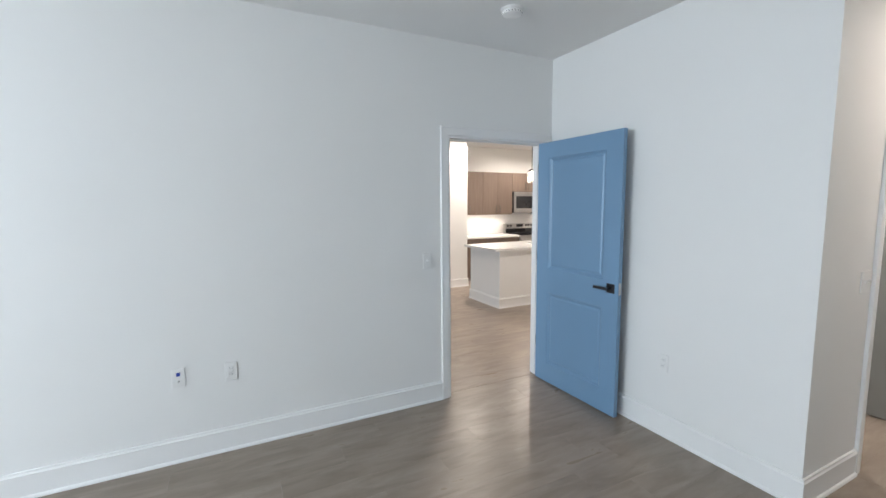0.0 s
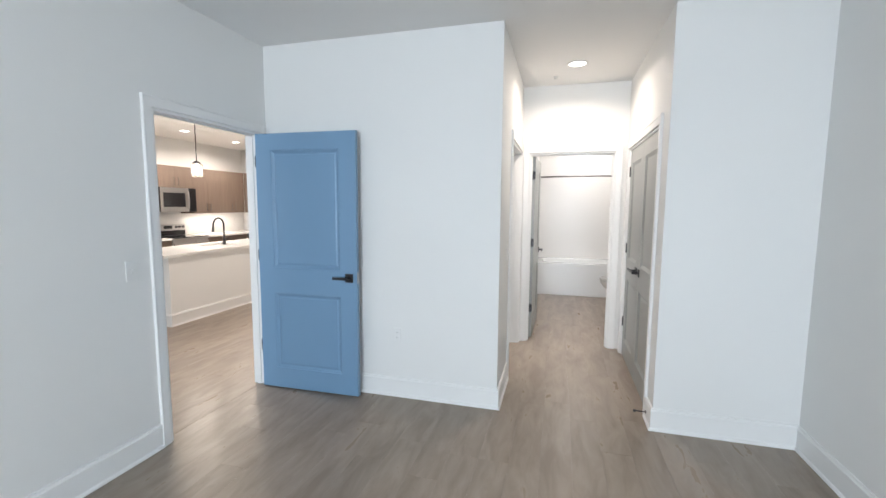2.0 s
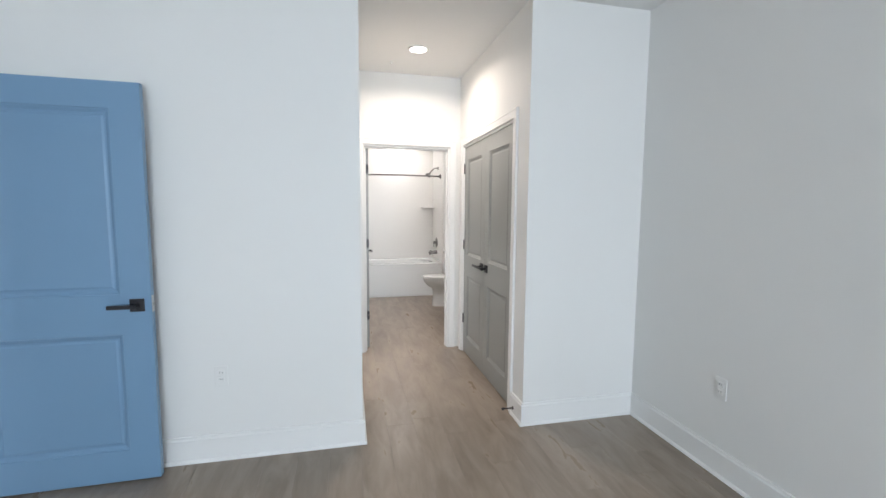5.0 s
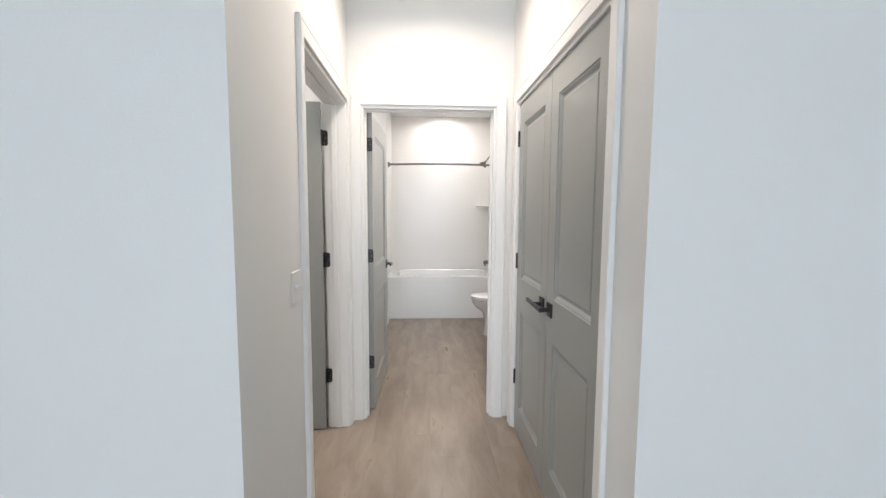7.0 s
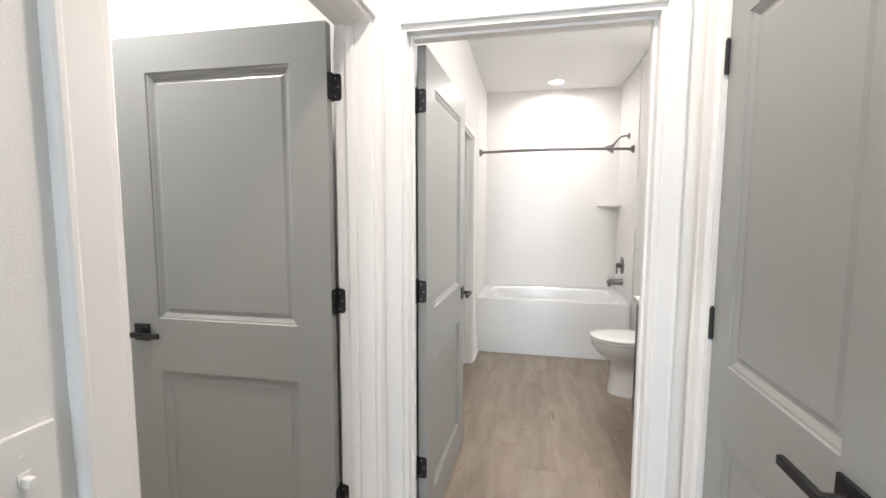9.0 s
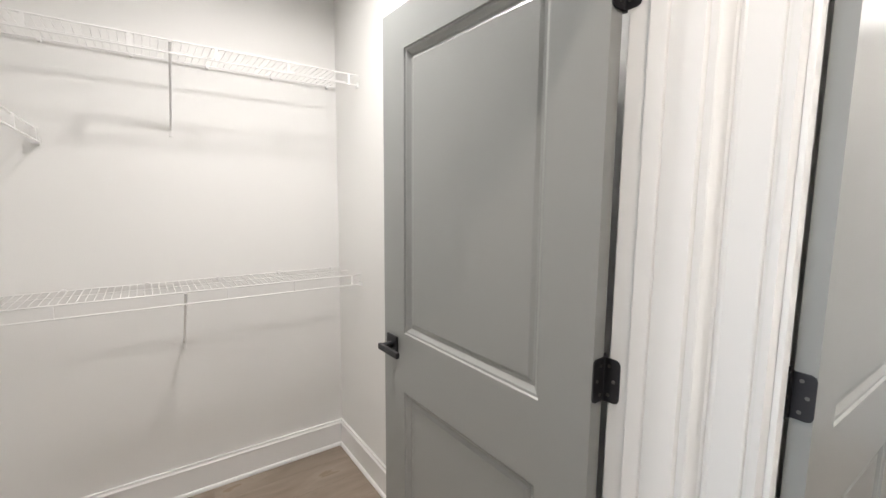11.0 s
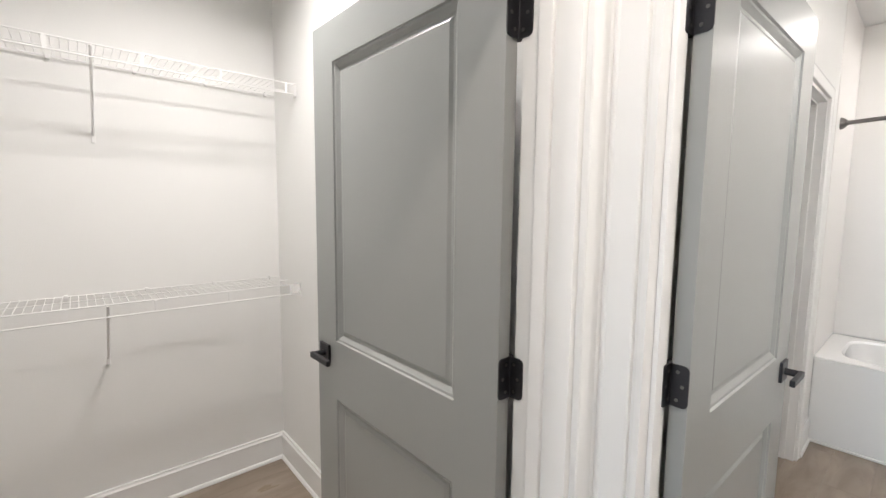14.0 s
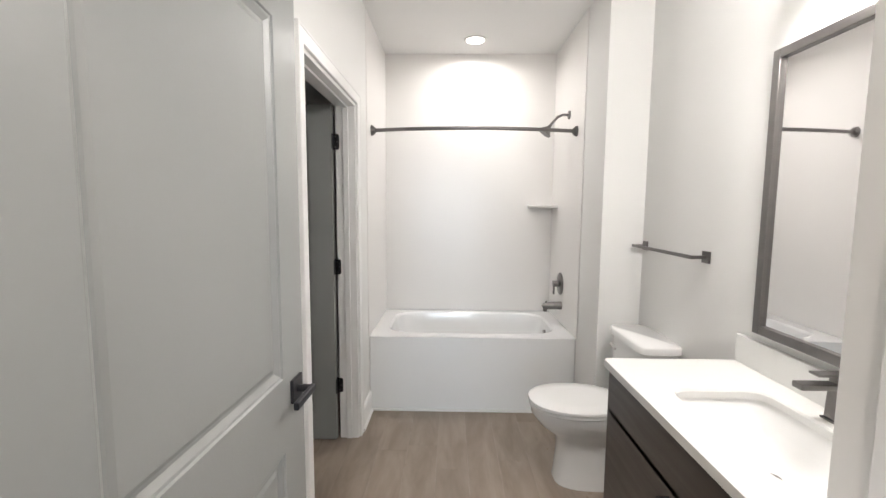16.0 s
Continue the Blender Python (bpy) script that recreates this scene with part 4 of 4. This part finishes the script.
KX, KY = -6.83, 8.67
UP, LO = "brown wood-grain wall cabinet with bar pulls", "brown wood-grain base cabinet under the worktop"
cabinet_x("wall_cabinet", 4.705, 5.45, 1.31, 2.19, KX, 0.33, 2, UP, "low", "kitchen wall cabinets")
cabinet_x("wall_cabinet", 5.45, 6.19, 1.31, 2.19, KX, 0.33, 2, UP, "low", "kitchen wall cabinets")
cabinet_x("wall_cabinet", 6.19, 6.96, 1.79, 2.19, KX, 0.33, 2, "short brown wall cabinet over the microwave", "low", "kitchen wall cabinets")
cabinet_x("wall_cabinet", 6.96, 7.66, 1.31, 2.19, KX, 0.33, 2, UP, "low", "kitchen wall cabinets")
cabinet_x("wall_cabinet", 7.66, 8.335, 1.31, 2.19, KX, 0.33, 2, UP, "low", "kitchen wall cabinets")
cabinet_y("wall_cabinet", -6.495, -5.75, 1.31, 2.19, KY, 0.33, 1, UP, "low", "kitchen wall cabinets")
cabinet_y("wall_cabinet", -5.75, -5.0, 1.31, 2.19, KY, 0.33, 1, UP, "low", "kitchen wall cabinets")
cabinet_y("wall_cabinet", -5.0, -4.25, 1.31, 2.19, KY, 0.33, 1, UP, "low", "kitchen wall cabinets")
cabinet_x("base_cabinet", 4.705, 5.45, 0.10, 0.84, KX, 0.60, 2, LO, "high", "kitchen base cabinets")
cabinet_x("base_cabinet", 5.45, 6.185, 0.10, 0.84, KX, 0.60, 2, LO, "high", "kitchen base cabinets")
cabinet_x("base_cabinet", 6.965, 8.06, 0.10, 0.84, KX, 0.60, 2, LO, "high", "kitchen base cabinets")
cabinet_y("base_cabinet", -6.22, -5.2, 0.10, 0.84, KY, 0.60, 2, LO, "high", "kitchen base cabinets")
cabinet_y("base_cabinet", -5.2, -4.25, 0.10, 0.84, KY, 0.60, 2, LO, "high", "kitchen base cabinets")
for r in ((KX, 4.705, 0, KX + 0.53, 6.185, 0.10), (KX, 6.965, 0, KX + 0.53, 8.10, 0.10), (KX, 8.12, 0, -4.25, KY, 0.10)):
    base = part("toe_kick_base", boxes(r), CABW)
    base.location = (*KO, 0)
    tagged(base, "dark plinth under the base cabinets", "plinth", kind="structure")
t1 = thing("kitchen_worktop", "white quartz kitchen worktop along the wall", "countertop", pose(*KO, 0))
part("slab", boxes((KX, 4.705, 0.845, KX + 0.63, 6.187, 0.88), bevel=0.003), QUARTZ, t1)
t1 = thing("kitchen_worktop", "white quartz corner worktop along two walls", "countertop", pose(*KO, 0))
part("slab", boxes((KX, 6.963, 0.845, KX + 0.63, KY, 0.88), (KX + 0.63, 8.04, 0.845, -4.25, KY, 0.88)), QUARTZ, t1)


def backsplash():
    """Stacked white wall tiles between worktop and wall cabinets."""
    th = thing("backsplash", "white tile backsplash under the wall cabinets", "backsplash", pose(*KO, 0), kind="structure")
    rx, ry = [], []
    for i in range(5):
        z = 0.883 + i * 0.0845
        for k in range(16):
            y = 4.705 + (k + 0.5 * (i % 2)) * 0.253
            rx.append((KX, y, z, KX + 0.008, min(y + 0.25, KY - 0.01), min(z + 0.082, 1.308)))
        for k in range(10):
            x = KX + 0.01 + (k + 0.5 * (i % 2)) * 0.253
            ry.append((x, KY - 0.008, z, x + 0.25, KY, min(z + 0.082, 1.308)))
    tagged(part("tiles", boxes(*rx), TILE, th), kind="stuff")
    tagged(part("tiles", boxes(*ry), TILE, th), kind="stuff")


backsplash()


def microwave():
    ya, yb, za, zb, xf = 6.195, 6.955, 1.345, 1.785, -6.43
    th = thing("microwave", "stainless over-range microwave with a dark window", "microwave", pose(*KO, 0))
    part("case", boxes((KX, ya, za, xf - 0.02, yb, zb)), DARKP, th)
    d = part("microwave_door", boxes((xf - 0.02, ya, za, xf, yb - 0.17, zb), bevel=0.003), STEEL, th)
    part("window", boxes((xf, ya + 0.05, za + 0.09, xf + 0.003, yb - 0.25, zb - 0.09), bevel=0.001), BLACK, d)
    part("control_panel", boxes((xf - 0.02, yb - 0.168, za, xf, yb, zb), bevel=0.003), BLACK, th)
    bm = bmesh.new()
    y = yb - 0.205
    tube(bm, [(xf, y, za + 0.05), (xf + 0.035, y, za + 0.07), (xf + 0.045, y, (za + zb) / 2), (xf + 0.035, y, zb - 0.07), (xf, y, zb - 0.05)], 0.011, 10)
    smooth(part("door_handle", bm, STEEL, d))


microwave()


def kitchen_range():
    ya, yb, xf = 6.19, 6.96, -6.17
    th = thing("kitchen_range", "stainless electric range with a black cooktop", "range", pose(*KO, 0))
    part("body", boxes((KX + 0.01, ya, 0.02, xf - 0.03, yb, 0.87)), STEEL, th)
    part("cooktop", boxes((KX + 0.01, ya, 0.872, xf - 0.01, yb, 0.888), bevel=0.003), BLACK, th)
    part("oven_door", boxes((xf - 0.03, ya + 0.005, 0.20, xf, yb - 0.005, 0.80), bevel=0.004), STEEL, th)
    part("drawer", boxes((xf - 0.03, ya + 0.005, 0.05, xf, yb - 0.005, 0.19), bevel=0.004), STEEL, th)
    bg = part("backguard", boxes((KX + 0.01, ya, 0.89, KX + 0.09, yb, 1.10), bevel=0.006), STEEL, th)
    part("display", boxes((KX + 0.09, (ya + yb) / 2 - 0.09, 1.02, KX + 0.093, (ya + yb) / 2 + 0.09, 1.08)), BLACK, bg)
    part("lower_band", boxes((KX + 0.09, ya + 0.01, 0.892, KX + 0.094, yb - 0.01, 0.985)), BLACK, bg)
    for y in (ya + 0.06, ya + 0.14, yb - 0.14, yb - 0.06, yb - 0.21):
        bm = bmesh.new()
        tube(bm, [(KX + 0.09, y, 1.05), (KX + 0.115, y, 1.05)], [0.024, 0.02], 16)
        part("knob", bm, DARKP, bg)
    bm = bmesh.new()
    tube(bm, [(xf + 0.03, ya + 0.06, 0.76), (xf + 0.03, yb - 0.06, 0.76)], 0.012, 10)
    part("oven_handle", bm, STEEL, th)


kitchen_range()


# ---- floors, laid in planks ----
def plank_mesh(w, l):
    bm = bmesh.new()
    c, h = 0.0007, 0.006
    a = [bm.verts.new((x, y, -h)) for x, y in ((0, 0), (w, 0), (w, l), (0, l))]
    b = [bm.verts.new((x, y, -c * 0.6)) for x, y in ((0, 0), (w, 0), (w, l), (0, l))]
    t = [bm.verts.new((x, y, 0)) for x, y in ((c, c), (w - c, c), (w - c, l - c), (c, l - c))]
    for p, q in ((a, b), (b, t)):
        for k in range(4):
            bm.faces.new((p[k], p[(k + 1) % 4], q[(k + 1) % 4], q[k]))
    bm.faces.new(t)
    me = bpy.data.meshes.new("plank")
    bmesh.ops.recalc_face_normals(bm, faces=bm.faces)
    bm.to_mesh(me)
    bm.free()
    me.materials.append(FLOORW)
    return me


PW, PL, PG = 0.178, 1.22, 0.0003
MESHES = {}


def lay(name, label, x0, y0, x1, y1):
    slab = part(name, boxes((x0, y0, -0.06, x1, y1, -0.005)), SUB)
    tagged(slab, label, "floor", kind="structure")
    x = math.floor(x0 / PW) * PW
    while x < x1 - 1e-4:
        xa, xb = max(x, x0), min(x + PW, x1)
        shift = random.Random(round(x / PW) * 7 + 3).random() * PL
        y = y0 - shift
        while y < y1 - 1e-4:
            ya, yb = max(y, y0), min(y + PL, y1)
            w, l = round(xb - xa - PG, 4), round(yb - ya - PG, 4)
            if w > 0.004 and l > 0.004:
                if (w, l) not in MESHES:
                    MESHES[(w, l)] = plank_mesh(w, l)
                p = new("plank", MESHES[(w, l)])
                p.location = (xa, ya, 0)
                p.parent = slab
            y += PL
        x += PW


lay("floor_bedroom", "grey-brown wood-look vinyl plank floor", -1.955, -4.3, 2.01, 8.62)
lay("floor_kitchen", "grey-brown wood-look vinyl plank kitchen floor", -6.83, -4.3, -1.955, 8.80)
